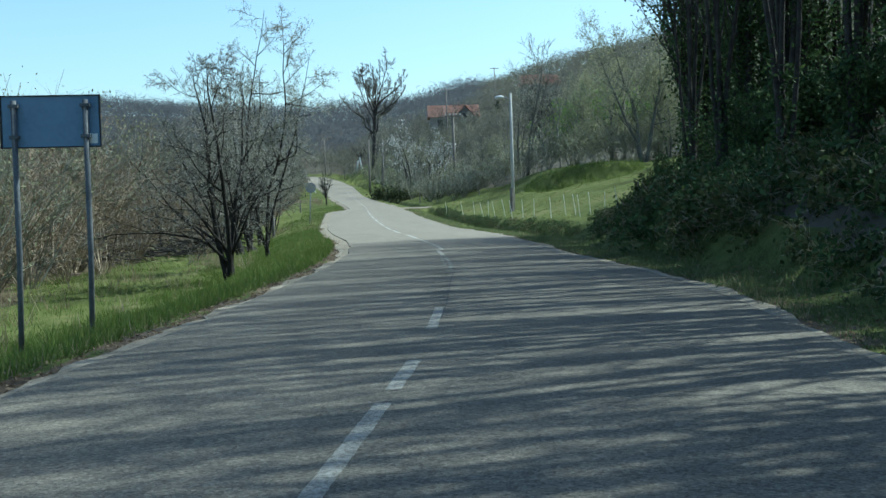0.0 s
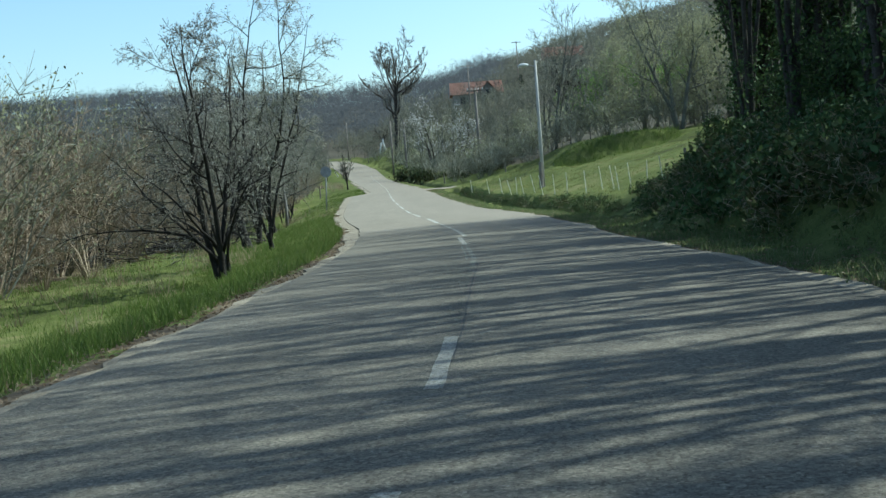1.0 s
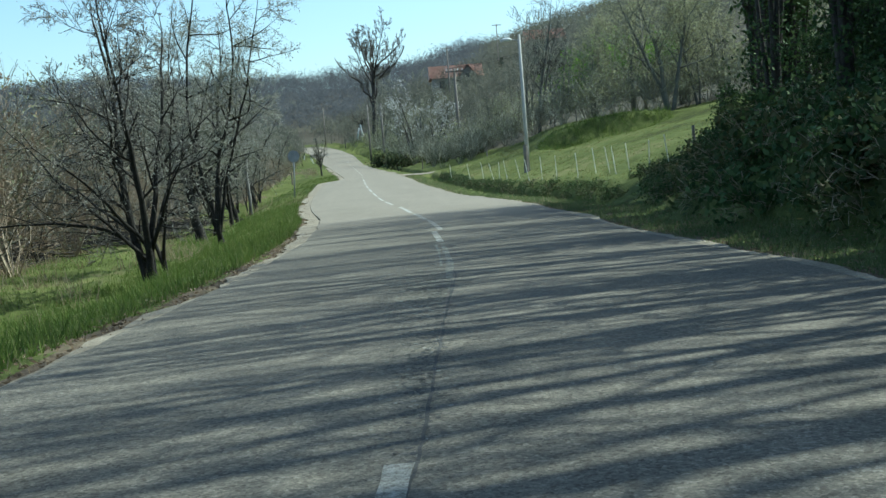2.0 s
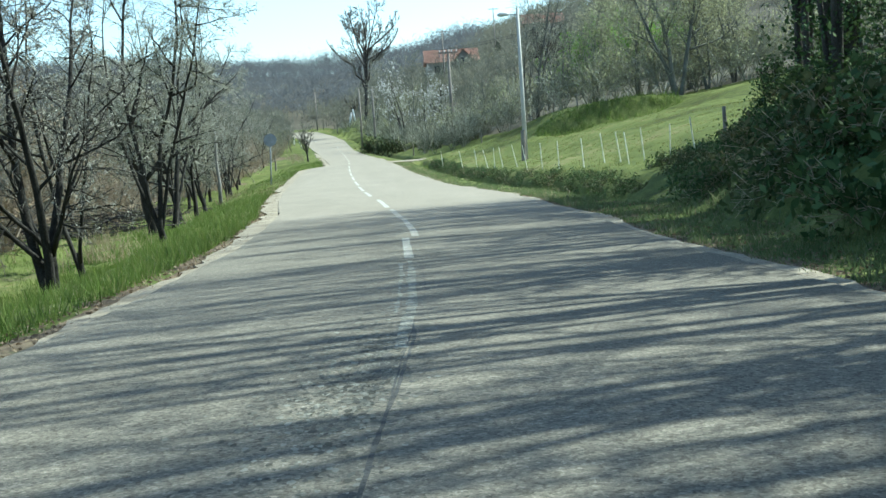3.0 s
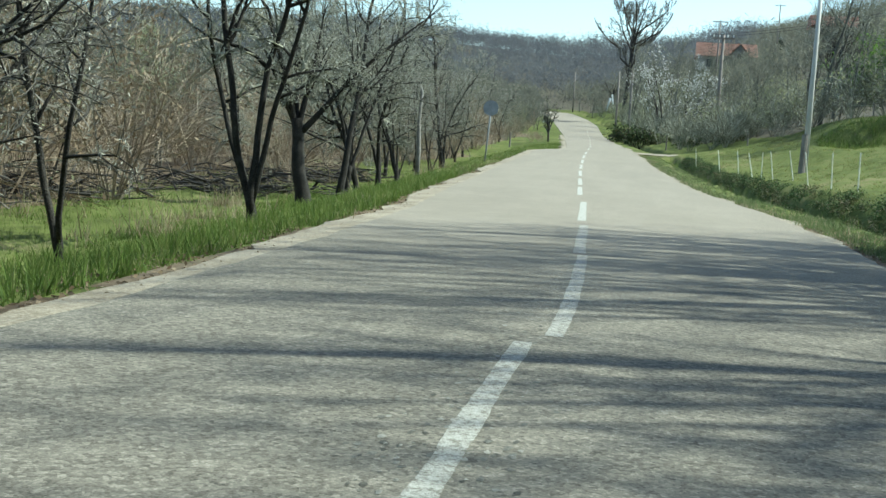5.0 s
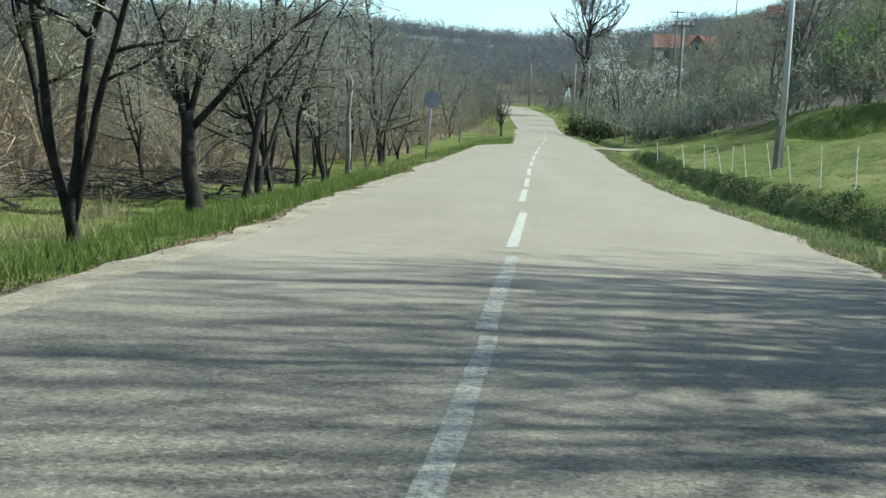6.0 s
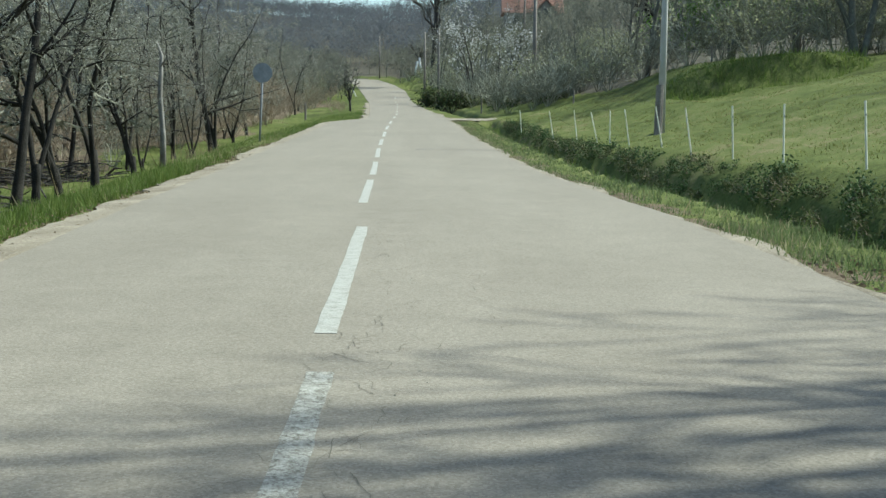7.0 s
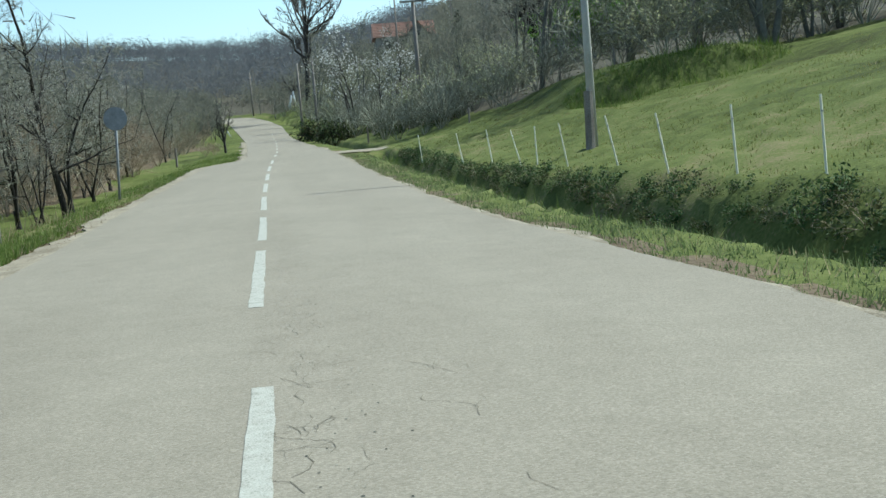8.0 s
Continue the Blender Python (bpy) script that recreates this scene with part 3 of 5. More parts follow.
def tips(out, levels, rng, count):
    """Random places along the outer limbs."""
    pts = np.array([p for lev in levels for ps, _ in out[lev] for p in ps[1:]])
    return pts[rng.integers(0, len(pts), count)]


def plant(ob, out, thick_levels, sides=(7, 5, 3, 3, 3), bark=None, twig=None, thick_name="trunk", thin_name="crown"):
    a, b = Build(), Build()
    for lev, lines in enumerate(out):
        for pts, rad in lines:
            if lev == len(out) - 1:
                b.spike(pts, rad[0] * 1.25)
            else:
                (a if lev < thick_levels else b).tube(pts, rad, sides[lev], lev < thick_levels)
    a.part(thick_name, bark or M_BARK, ob, "", True)
    if b.v:
        b.part(thin_name, twig or M_TWIG, ob)


def leaves(ob, out, levels, rng, count, size, material, name="leaves", spread=0.12, flat=0.0, tall=1.0):
    c = tips(out, levels, rng, count) + rng.normal(size=(count, 3)) * spread
    v, f = quads(c, rng.uniform(0.6, 1.3, count) * size, rng, flat, tall)
    tagged(part(name, v, f, material, ob), kind="stuff")


def stand(x, y, turn=0.0, size=1.0, sink=0.05, tilt=0.0):
    return pose(x, y, gz(x, y) - sink, tilt, 0, turn) @ Matrix.Scale(size, 4)


ROW = "trees along the left verge"


def verge_tree(label, at, out, twig, fuzz=0, seed=1, name="orchard_tree", flare=1.35):
    """A gnarled bare tree from its limb lines: flared foot, dark bark, grey twigs, pale buds."""
    ob = thing(name, label, "tree", ROW, at)
    for pts, rad in out[0]:
        rad[0] *= flare
        rad[1] *= 1 + 0.3 * (flare - 1)
    plant(ob, out, 3, (8, 6, 4, 3, 3), M_ROWBARK, twig)
    if fuzz:
        leaves(ob, out, (2, 3), np.random.default_rng(seed), int(fuzz * 1.55), 0.02, M_PALEBUD, "bud_haze", 0.05, 0.0, 1.6)
    return ob


def fan_tree(seed, label, at):
    """Several stems from one low foot, the outer ones arching out and down, a tall leader in the middle."""
    rng = np.random.default_rng(seed)
    out = grow(rng, 3, 7.5, 0.1, 0.2, (9, 8, 6, 4), (0.36, 0.5, 0.5, 0.5), (0.4, 0.3, 0.22, 0.18, 0.14), (0.07, 0.14, 0.2, 0.24, 0.25), (0.05, 0.03, 0.01, 0.0, 0.0), (0.3, 0.2, 0.15, 0.15), 0.005, (28, 68), (-0.05, 0), 0.55)
    for a, rise_by, length in ((178, 1.1, 4.6), (150, 1.0, 4.2), (205, 1.3, 4.4), (170, 1.9, 4.8), (235, 1.6, 3.8), (120, 1.5, 3.8), (60, 2.2, 3.2), (300, 2.0, 3.0)):
        arch = grow(rng, 1, length, 0.055, 0.02, (9, 7, 4), (0.36, 0.5, 0.5), (0.35, 0.25, 0.2, 0.15), (0.09, 0.16, 0.22, 0.25), (-0.055, -0.02, -0.01, 0.0), (0.22, 0.15, 0.15), 0.006, (28, 70), (math.cos(radians(a)) * 1.3 / rise_by, math.sin(radians(a)) * 1.3 / rise_by))
        foot = np.array([0.06 * math.cos(radians(a)), 0.06 * math.sin(radians(a)), rng.uniform(0.6, 1.5)])
        for lev, lines in enumerate(arch):
            out[lev + 1] += [([q + foot for q in pts], rad) for pts, rad in lines]
    return verge_tree(label, at, out, M_DARK_TWIG, 5000, seed)


def clump_tree(seed, foot, stems, tall, r0, label, at, lean=(0, 0), fuzz=6000, twig=None):
    """A short foot that splits into several wandering stems."""
    rng = np.random.default_rng(seed)
    out = grow(rng, 1, foot, r0, 0.04, (stems, 14, 9, 5), (tall / foot / 0.7, 0.27, 0.5, 0.5), (0.2, 0.35, 0.25, 0.18, 0.14), (0.05, 0.075, 0.19, 0.24, 0.25), (0.02, 0.06, 0.0, -0.02, -0.01), (0.3, 0.26, 0.15, 0.12), 0.005, ((5, 20), (38, 80), (28, 72), (25, 70)), lean, 0.74, bole=0.45)
    return verge_tree(label, at, out, twig or M_TWIG, fuzz, seed)


def bole_tree(seed, label, at):
    """A stout crooked trunk forking at head height, with one long limb reaching over the road."""
    rng = np.random.default_rng(seed)
    out = grow(rng, 1, 2.6, 0.24, 0.03, (4, 12, 8, 5), (2.3, 0.4, 0.5, 0.5), (0.3, 0.4, 0.28, 0.2, 0.15), (0.07, 0.075, 0.19, 0.24, 0.25), (0.05, 0.06, 0.01, -0.02, -0.01), (0.8, 0.2, 0.15, 0.12), 0.006, ((8, 26), (32, 75), (28, 70), (25, 70)), (0.04, 0), 0.6, bole=0.3)
    side = grow(rng, 1, 5.4, 0.12, 0.05, (11, 7, 5), (0.36, 0.5, 0.5), (0.4, 0.28, 0.2, 0.15), (0.06, 0.17, 0.22, 0.25), (0.0, 0.03, 0.0, 0.0), (0.2, 0.15, 0.12), 0.006, (28, 72), (0.95, 0.1))
    fork = out[0][0][0][-2]
    for lev, lines in enumerate(side):
        out[lev + 1] += [([q + fork for q in pts], rad) for pts, rad in lines]
    return verge_tree(label, at, out, M_TWIG, 7000, seed, flare=1.5)


def slender_tree(seed, height, r0, at, lean):
    rng = np.random.default_rng(seed)
    out = grow(rng, 1, height, r0, 0.05, (15, 8, 5), (0.27, 0.5, 0.5), (0.5, 0.3, 0.22, 0.18), (0.06, 0.15, 0.22, 0.25), (0.05, 0.03, 0.0, 0.0), (0.2, 0.15, 0.12), 0.006, (28, 70), lean)
    ob = verge_tree("tall slender dark bare tree on the verge", at, out, M_TWIG, 0, seed, "slender_tree")
    leaves(ob, out, (2,), rng, 3600, 0.02, M_PALEBUD, "bud_haze", 0.05)
    return ob


orchard_a = fan_tree(27, "dark bare fruit tree fanning out low above the grass verge", stand(-4.75, 34.7, 0, 1.0))
orchard_b = clump_tree(12, 0.9, 2, 6.6, 0.1, "slim dark bare tree leaning over the grass verge", stand(-5.15, 37.9, 40), (-0.1, 0), 2500, M_DARK_TWIG)
orchard_c = clump_tree(33, 0.75, 4, 7.0, 0.13, "bare tree with four thin dark stems on the verge", stand(-4.5, 42.9, 0), (-0.13, 0), 8500)
orchard_d = bole_tree(17, "thick-trunked dark bare tree with a crooked bole", stand(-6.95, 53.6, 0))
slim_a = slender_tree(18, 10.0, 0.14, stand(-6.95, 56.8, 0), (0.02, 0))
slim_b = clump_tree(19, 1.0, 3, 7.4, 0.15, "bare dark tree with leaning stems on the verge", stand(-7.45, 60.8, 0), (-0.06, 0), 3500)
slim_c = clump_tree(20, 1.4, 2, 7.8, 0.14, "bare dark forked tree on the verge", stand(-7.0, 61.9, 200), (0.05, 0), 3500)
for src, x, y, turn, size in ((slim_c, -7.2, 58.6, 90, 0.9), (slim_b, -7.4, 66.5, 310, 0.9), (slim_c, -8.9, 71, 120, 0.8), (slim_b, -8.6, 75.5, 60, 0.9), (slim_a, -8.0, 79, 170, 1.05), (slim_c, -8.4, 81.5, 230, 0.85), (orchard_b, -8.6, 86, 80, 1.0), (slim_b, -9.5, 94, 280, 0.8), (orchard_b, -10.5, 104, 20, 1.0), (slim_c, -10.5, 118, 200, 0.7), (slim_b, -12, 130, 100, 0.7), (orchard_b, -13.5, 145, 240, 0.9), (orchard_b, -11.8, 49.5, 140, 0.8), (slim_b, -12.5, 64, 30, 0.8), (orchard_b, -12.2, 166, 30, 0.62), (orchard_b, -7.9, 69.0, 140, 0.75), (orchard_b, -7.3, 72.5, 250, 0.7), (orchard_b, -8.3, 77.2, 15, 0.72), (slim_c, -8.9, 83.4, 190, 0.65), (orchard_b, -9.6, 89, 300, 0.8), (orchard_b, -10.6, 97, 110, 0.8), (slim_c, -11.5, 110, 70, 0.7), (slim_a, -9.9, 68.5, 0, 0.75)):
    copy_thing(src, stand(x, y, turn, size))


def dead_snag(at):
    """A barkless broken stem with a few stubs."""
    ob = thing("dead_snag", "pale barkless dead tree stem with a broken top", "dead tree", "", at)
    Build().tube([(0, 0, -0.2), (0.03, 0, 1.0), (-0.04, 0, 2.1), (0.02, 0.02, 3.2), (-0.1, 0.02, 3.6)], [0.1, 0.08, 0.07, 0.055, 0.01], 7).part("stem", M_SNAG, ob, "", True)
    for z, dx, dy in ((1.6, 0.35, 0.1), (2.4, -0.4, 0.1), (2.9, 0.3, -0.2)):
        Build().tube([(0, 0, z), (dx * 0.6, dy, z + 0.18), (dx, dy, z + 0.25)], [0.035, 0.025, 0.008], 5).part("stub", M_SNAG, ob)


dead_snag(stand(-6.85, 67.3))


def ash_tree(seed, at):
    rng = np.random.default_rng(seed)
    ob = thing("ash_tree", "tall bare ash tree with a round crown of fine twigs", "tree", "", at)
    out = grow(rng, 1, 13.5, 0.42, 0.03, (11, 10, 7, 4), (1.15, 0.42, 0.45, 0.5), (1.0, 0.9, 0.5, 0.4, 0.3), (0.02, 0.06, 0.13, 0.2, 0.2), (0.05, 0.03, 0.03, 0.02, 0.02), (0.55, 0.25, 0.2, 0.2), 0.03, ((24, 66), (24, 56), (20, 55), (20, 50)), (0, 0), 0.6, bole=0.35)
    # the crown closes to a round outline
    for lines in out[1:]:
        for pts, rad in lines:
            for i, p in enumerate(pts):
                z = min(p[2], 25.0 + 0.15 * (p[2] - 25.0))
                q = (z - 20.0) / (5.6 if z > 20 else 10.0)
                most, r = 6.2 * math.sqrt(max(0.03, 1 - q * q)), math.hypot(p[0], p[1]) + 1e-6
                k = 1.0 if r < most else (most + 0.12 * (r - most)) / r
                pts[i] = np.array([p[0] * k, p[1] * k, z])
    plant(ob, out, 2, (8, 5, 3, 3, 3), M_BARK, M_DARK_TWIG)
    return ob


ash_tree(31, stand(-3.05, 205, 0, 1.1))


def wood_tree(seed, height, r0, label, at, buds=0, bud_mat=None, stems=1, name="woodland_tree", group="bare woodland trees", thin=0.012, twig=None):
    rng = np.random.default_rng(seed)
    ob = thing(name, label, "tree", group, at)
    out = grow(rng, stems, height, r0, 0.2, (10, 7, 5), (0.45, 0.48, 0.5), (0.8, 0.55, 0.4, 0.35), (0.09, 0.16, 0.22, 0.25), (0.05, 0.06, 0.03, 0.02), (0.3, 0.2, 0.15), thin, (28, 62))
    plant(ob, out, 2, (7, 4, 3, 3), M_GREYBARK, twig)
    if buds:
        leaves(ob, out, (1, 2, 3), rng, buds, 0.066, bud_mat or M_BUD, "leaves", 0.25)
    return ob


WOOD = []
WOOD.append(wood_tree(41, 11, 0.17, "bare grey woodland tree on the slope", stand(9.5, 118, 0, 0.55)))
WOOD.append(wood_tree(42, 10, 0.15, "bare forked woodland tree on the slope", stand(12.5, 112), stems=2))
WOOD.append(wood_tree(43, 12, 0.2, "woodland tree in first pale leaf", stand(19.3, 88.5, 0, 0.95), 6500, M_BUD, stems=3))
WOOD.append(wood_tree(44, 9, 0.13, "small woodland tree with young leaves", stand(22, 96), 4500, M_BUD, stems=2))
wr = np.random.default_rng(50)
spots = [(9.5, 212, 0), (12.5, 209, 1), (15.2, 212, 0), (17.6, 92.5, 3), (21.5, 89.5, 3), (15.5, 97, 3), (13.9, 107, 0), (12, 103, 1), (16, 99, 0), (20, 104, 0), (24, 92, 3), (27, 100, 1), (30, 90, 3), (15, 118, 1), (19, 115, 0), (23, 110, 0), (33, 104, 1), (36, 95, 3), (28, 112, 0), (8, 126, 1), (13, 130, 0), (18, 127, 1), (5.5, 136, 1), (9.5, 140, 0), (15, 142, 0), (22, 135, 1), (3, 150, 1), (7, 156, 0), (13, 155, 1), (19, 150, 0), (9, 220, 0), (11.5, 222, 1), (14, 221, 0), (16.5, 223, 1), (1, 168, 1), (5, 175, 0), (11, 172, 1), (18, 170, 0), (26, 160, 0), (-1.5, 186, 1), (4, 192, 0), (12, 190, 1), (22, 185, 0), (34, 175, 1), (3, 214, 0), (10, 210, 1), (24, 205, 0), (36, 200, 1), (-9, 228, 0), (-3, 234, 1), (5, 236, 0), (40, 115, 2), (45, 128, 0), (36, 140, 1), (46, 100, 3), (52, 110, 2), (60, 125, 0), (34, 84, 3), (40, 88, 2)]
for x, y, k in spots:
    low = (0.5 if y < 205 else 0.65) if 0.02 < x / y < 0.09 and y > 105 else 1.0
    copy_thing(WOOD[k], stand(x, y, wr.uniform(0, 360), wr.uniform(0.8, 1.15) * low))
for i in range(46):
    y = wr.uniform(45, 235)
    x = left_edge(y) - 9 - wr.uniform(0, 40) ** 1.0
    copy_thing(WOOD[int(wr.integers(0, 2)) if wr.random() < 0.85 else 3], stand(float(x), y, wr.uniform(0, 360), wr.uniform(0.55, 0.85)))


def shade_tree(seed, stems, height, r0, at, ivy=0, ivy_top=3.4, label="tall bare tree on the roadside bank", spread=0.06, kids=(8, 4, 3), first=0.3):
    rng = np.random.default_rng(seed)
    ob = thing("bank_tree", label, "tree", "trees on the roadside bank", at)
    out = grow(rng, stems, height, r0, spread, kids, (0.3, 0.42, 0.45), (0.8, 0.5, 0.3, 0.25), (0.025, 0.07, 0.13, 0.2), (0.03, 0.12, 0.08, 0.03), (first, 0.25, 0.2), 0.009, (16, 38), share=0.5)
    plant(ob, out, 2, (8, 5, 3, 3), twig=M_BARK)
    if ivy:
        c = tips(out, (0, 1), rng, ivy * 6)
        c = c[c[:, 2] < ivy_top * rng.uniform(0.55, 1.0, len(c))][:ivy]
        c = c + rng.normal(size=c.shape) * np.where(rng.random((len(c), 1)) < 0.5, 0.14, 0.32)
        v, f = quads(c, rng.uniform(0.6, 1.3, len(c)) * 0.075, rng)
        part("ivy", v, f, M_IVY, ob, "dark glossy ivy")
    return ob


bank_bare = shade_tree(61, 5, 15.5, 0.09, stand(8.6, 14.5), 2200, 3.4, "tall bare tree with several slim stems and ivy below")
bank_ivy = shade_tree(62, 4, 12.5, 0.15, stand(10.2, 38.6), 6500, 7.5, "ivy-clad tree on the roadside bank", 0.1, (12, 6, 4), 0.2)
bank_bare2 = shade_tree(63, 4, 16.5, 0.105, stand(9.5, 21), 2200, 3.4, "tall bare tree with straight stems and ivy below")
bank_trunk = shade_tree(64, 1, 17, 0.26, stand(10.4, 26.3), 1500, 5.0, "tall bare tree with one stout trunk on the bank", 0.03, (10, 5, 3), 0.4)
bank_edge = shade_tree(65, 4, 13, 0.11, stand(10.3, 41.3), 3600, 8.5, "bare tree with ivy climbing its stems on the bank", 0.08, (9, 5, 3), 0.25)
for src, x, y, turn, size in ((bank_edge, 12.4, 43.2, 200, 0.95), (bank_edge, 11.6, 36.0, 80, 0.95), (bank_ivy, 13, 30.5, 260, 1.0), (bank_ivy, 16, 35, 330, 1.1), (bank_ivy, 16.5, 27, 120, 1.1), (bank_ivy, 16.5, 20, 200, 1.1), (bank_ivy, 14, 23.5, 300, 0.95), (bank_ivy, 13.5, 16.5, 160, 1.0), (bank_ivy, 11.5, 10.5, 10, 0.95), (bank_ivy, 12.6, 8, 230, 0.95),
        (bank_ivy, 10.1, 22.6, 310, 0.85), (bank_ivy, 9.9, 28.0, 20, 0.8), (bank_ivy, 10.0, 33.0, 150, 0.8), (bank_ivy, 9.4, 7.4, 250, 0.9), (bank_ivy, 9.6, 2.6, 100, 0.9),
        (bank_bare, 10.2, 10.9, 15, 1.15), (bank_bare2, 9.3, 8.4, 285, 1.1), (bank_bare2, 11.6, 13.4, 160, 1.15), (bank_bare, 11.3, 15.9, 70, 1.1), (bank_trunk, 12.5, 10.2, 300, 1.05), (bank_bare, 10.9, 5.4, 195, 1.15), (bank_bare2, 11.9, 19.6, 85, 1.1), (bank_bare, 10.3, 20.9, 335, 1.0), (bank_bare2, 10.6, 24.6, 25, 1.05),
        (bank_trunk, 9.2, 17.2, 40, 0.95), (bank_trunk, 12.2, 22, 280, 0.9), (bank_trunk, 10.2, 33.5, 120, 0.85), (bank_trunk, 9.5, 6.5, 70, 0.95), (bank_trunk, 13.2, 37.8, 10, 0.9),
        (bank_bare, 8.2, 25, 100, 0.95), (bank_bare, 10.8, 28.6, 170, 0.9), (bank_bare2, 11, 17.9, 60, 1.0), (bank_bare, 9, 9.5, 220, 1.0), (bank_bare2, 8.2, 5, 140, 1.0), (bank_bare2, 8.4, 0.5, 20, 1.0), (bank_bare, 11.0, 42.3, 200, 0.85), (bank_bare2, 13.5, 41, 250, 0.95), (bank_bare, 12.6, 45.0, 300, 0.72), (bank_bare, 14, 9, 330, 1.1), (bank_bare2, 8.4, 30.2, 90, 0.8), (bank_bare, 12, 6, 50, 1.0), (bank_bare2, 12.5, 14.5, 110, 1.0),
        (bank_bare2, 10, -4, 75, 1.0), (bank_bare, 12, 1.5, 175, 1.0), (bank_bare2, 9.6, 12.2, 200, 1.0), (bank_bare2, 14.2, 5.5, 250, 1.1), (bank_bare, 8.8, 3, 80, 0.9), (bank_bare, 13, 3.8, 120, 1.1), (bank_bare2, 10.6, 15.4, 330, 1.1), (bank_bare2, 9.0, 27.4, 250, 0.9), (bank_bare, 9.2, 13.6, 70, 1.2), (bank_bare2, 9.0, 23.3, 120, 0.95), (bank_bare, 9.6, 19.4, 215, 1.15), (bank_bare2, 10.6, 32, 140, 0.95), (bank_bare, 9.4, 36.8, 275, 0.9), (bank_bare, 12.2, 39.4, 130, 1.0)):
    copy_thing(src, stand(x, y, turn, size))


def shrub(seed, stems, height, label, at, twig, group, fill=0, fill_mat=None, size=0.05, name="shrub", spread=0.6, thin=0.005):
    rng = np.random.default_rng(seed)
    ob = thing(name, label, "shrub", group, at)
    out = grow(rng, stems, height, 0.022, spread, (6, 6), (0.5, 0.5), (0.8, 0.6, 2.0), (0.16, 0.22, 0.25), (0.0, 0.0, 0.0), (0.2, 0.15), thin, (22, 60), low=2)
    Build().limbs(out).part("twig_tangle", twig, ob)
    if fill:
        leaves(ob, out, (0, 1, 2), rng, fill, size, fill_mat, "leaves", 0.1)
    return ob


def mass(name, label, items):
    """One mesh of many bushes that nobody could count, with their materials."""
    verts, faces, slots, index, base = [], [], [], [], 0
    for src, m in items:
        for ob in src.children:
            me = ob.data
            co = np.empty(len(me.vertices) * 3)
            me.vertices.foreach_get("co", co)
            rot = np.array(m)
            verts.append(co.reshape(-1, 3) @ rot[:3, :3].T + rot[:3, 3])
            if me.materials[0] not in slots:
                slots.append(me.materials[0])
            kept = [p.vertices for p in me.polygons if len(p.vertices) > 3 or max(p.vertices) // 4 % 2]
            faces += [[base + i for i in q] for q in kept]
            index += [slots.index(me.materials[0])] * len(kept)
            base += len(me.vertices)
    ob = part(name, np.concatenate(verts), faces, slots[0])
    for mat in slots[1:]:
        ob.data.materials.append(mat)
    ob.data.polygons.foreach_set("material_index", index)
    return tagged(ob, label, "undergrowth", kind="stuff")


FAR_LEFT, FAR_RIGHT = [], []


def bush(src, m):
    """A copy of a bush, or for far ones a share in the joined undergrowth."""
    x, y, z = m.translation
    if y < 66:
        copy_thing(src, m)
    else:
        (FAR_LEFT if x < left_edge(y) else FAR_RIGHT).append((src, m))


thick_a = shrub(71, 12, 3.0, "tangled brown bare thicket bush", stand(-11, 40), M_BROWN_TWIG, "thicket behind the grass", 420, M_DRYLEAF, 0.045)
thick_b = shrub(72, 11, 4.2, "tall tangled bare thicket bush", stand(-12, 36), M_BROWN_TWIG, "thicket behind the grass", 480, M_DRYLEAF, 0.045)
thick_c = shrub(73, 11, 4.6, "tall thicket bush with pale catkins", stand(-13, 28), M_TWIG, "thicket behind the grass", 700, M_BUD, 0.04)
tr = np.random.default_rng(74)
for i in range(125):
    y = tr.uniform(14, 190)
    inner = np.interp(y, [14, 22, 40, 50, 70, 100, 150, 200], [-7.0, -8.0, -11.5, -11.5, -12.5, -12.5, -15, -22])
    x = float(inner - tr.uniform(0.3, 1) ** 2 * 16)
    bush((thick_a, thick_b, thick_c)[int(tr.choice(3, p=[0.5, 0.35, 0.15]))], stand(x, y, tr.uniform(0, 360), tr.uniform(0.7, 1.25)))
for i in range(26):
    y = tr.uniform(40, 80)
    bush((thick_a, thick_b)[i % 2], stand(float(np.interp(y, [40, 50, 80], [-12.5, -13, -14.5]) - tr.uniform(0, 5)), y, tr.uniform(0, 360), tr.uniform(1.0, 1.5)))
for i in range(48):
    y = tr.uniform(66, 112)
    bush((thick_a, thick_b)[i % 2], stand(float(left_edge(y) - 6.2 - tr.random() * 8), y, tr.uniform(0, 360), tr.uniform(0.75, 1.2)))
for i in range(60):
    y = tr.uniform(62, 150)
    x = float(left_edge(y) - np.interp(y, [62, 75, 150], [7.5, 5.2, 5.0]) - tr.random() ** 1.3 * 6)
    bush((thick_a, thick_b, thick_c)[i % 3], stand(x, y, tr.uniform(0, 360), tr.uniform(0.6, 0.95)))
for i in range(18):
    bush((thick_b, thick_c)[i % 3 == 0], stand(float(-10.5 - tr.random() * 4.5), 33 + i * 1.1, tr.uniform(0, 360), tr.uniform(1.3, 1.65)))
for x, y, s in ((-10.2, 19, 1.25), (-11.5, 23, 1.35), (-9.6, 26, 1.1), (-12.5, 30, 1.4)):
    bush(thick_c, stand(x, y, 40 * x, s))
under_a = shrub(75, 11, 2.6, "bare grey undergrowth bush on the wooded slope", stand(8.5, 108), M_TWIG, "undergrowth of the slope", thin=0.01)
under_b = shrub(76, 10, 3.4, "undergrowth bush with young green leaves", stand(15, 97), M_TWIG, "undergrowth of the slope", 600, M_BUD, 0.07, thin=0.01)
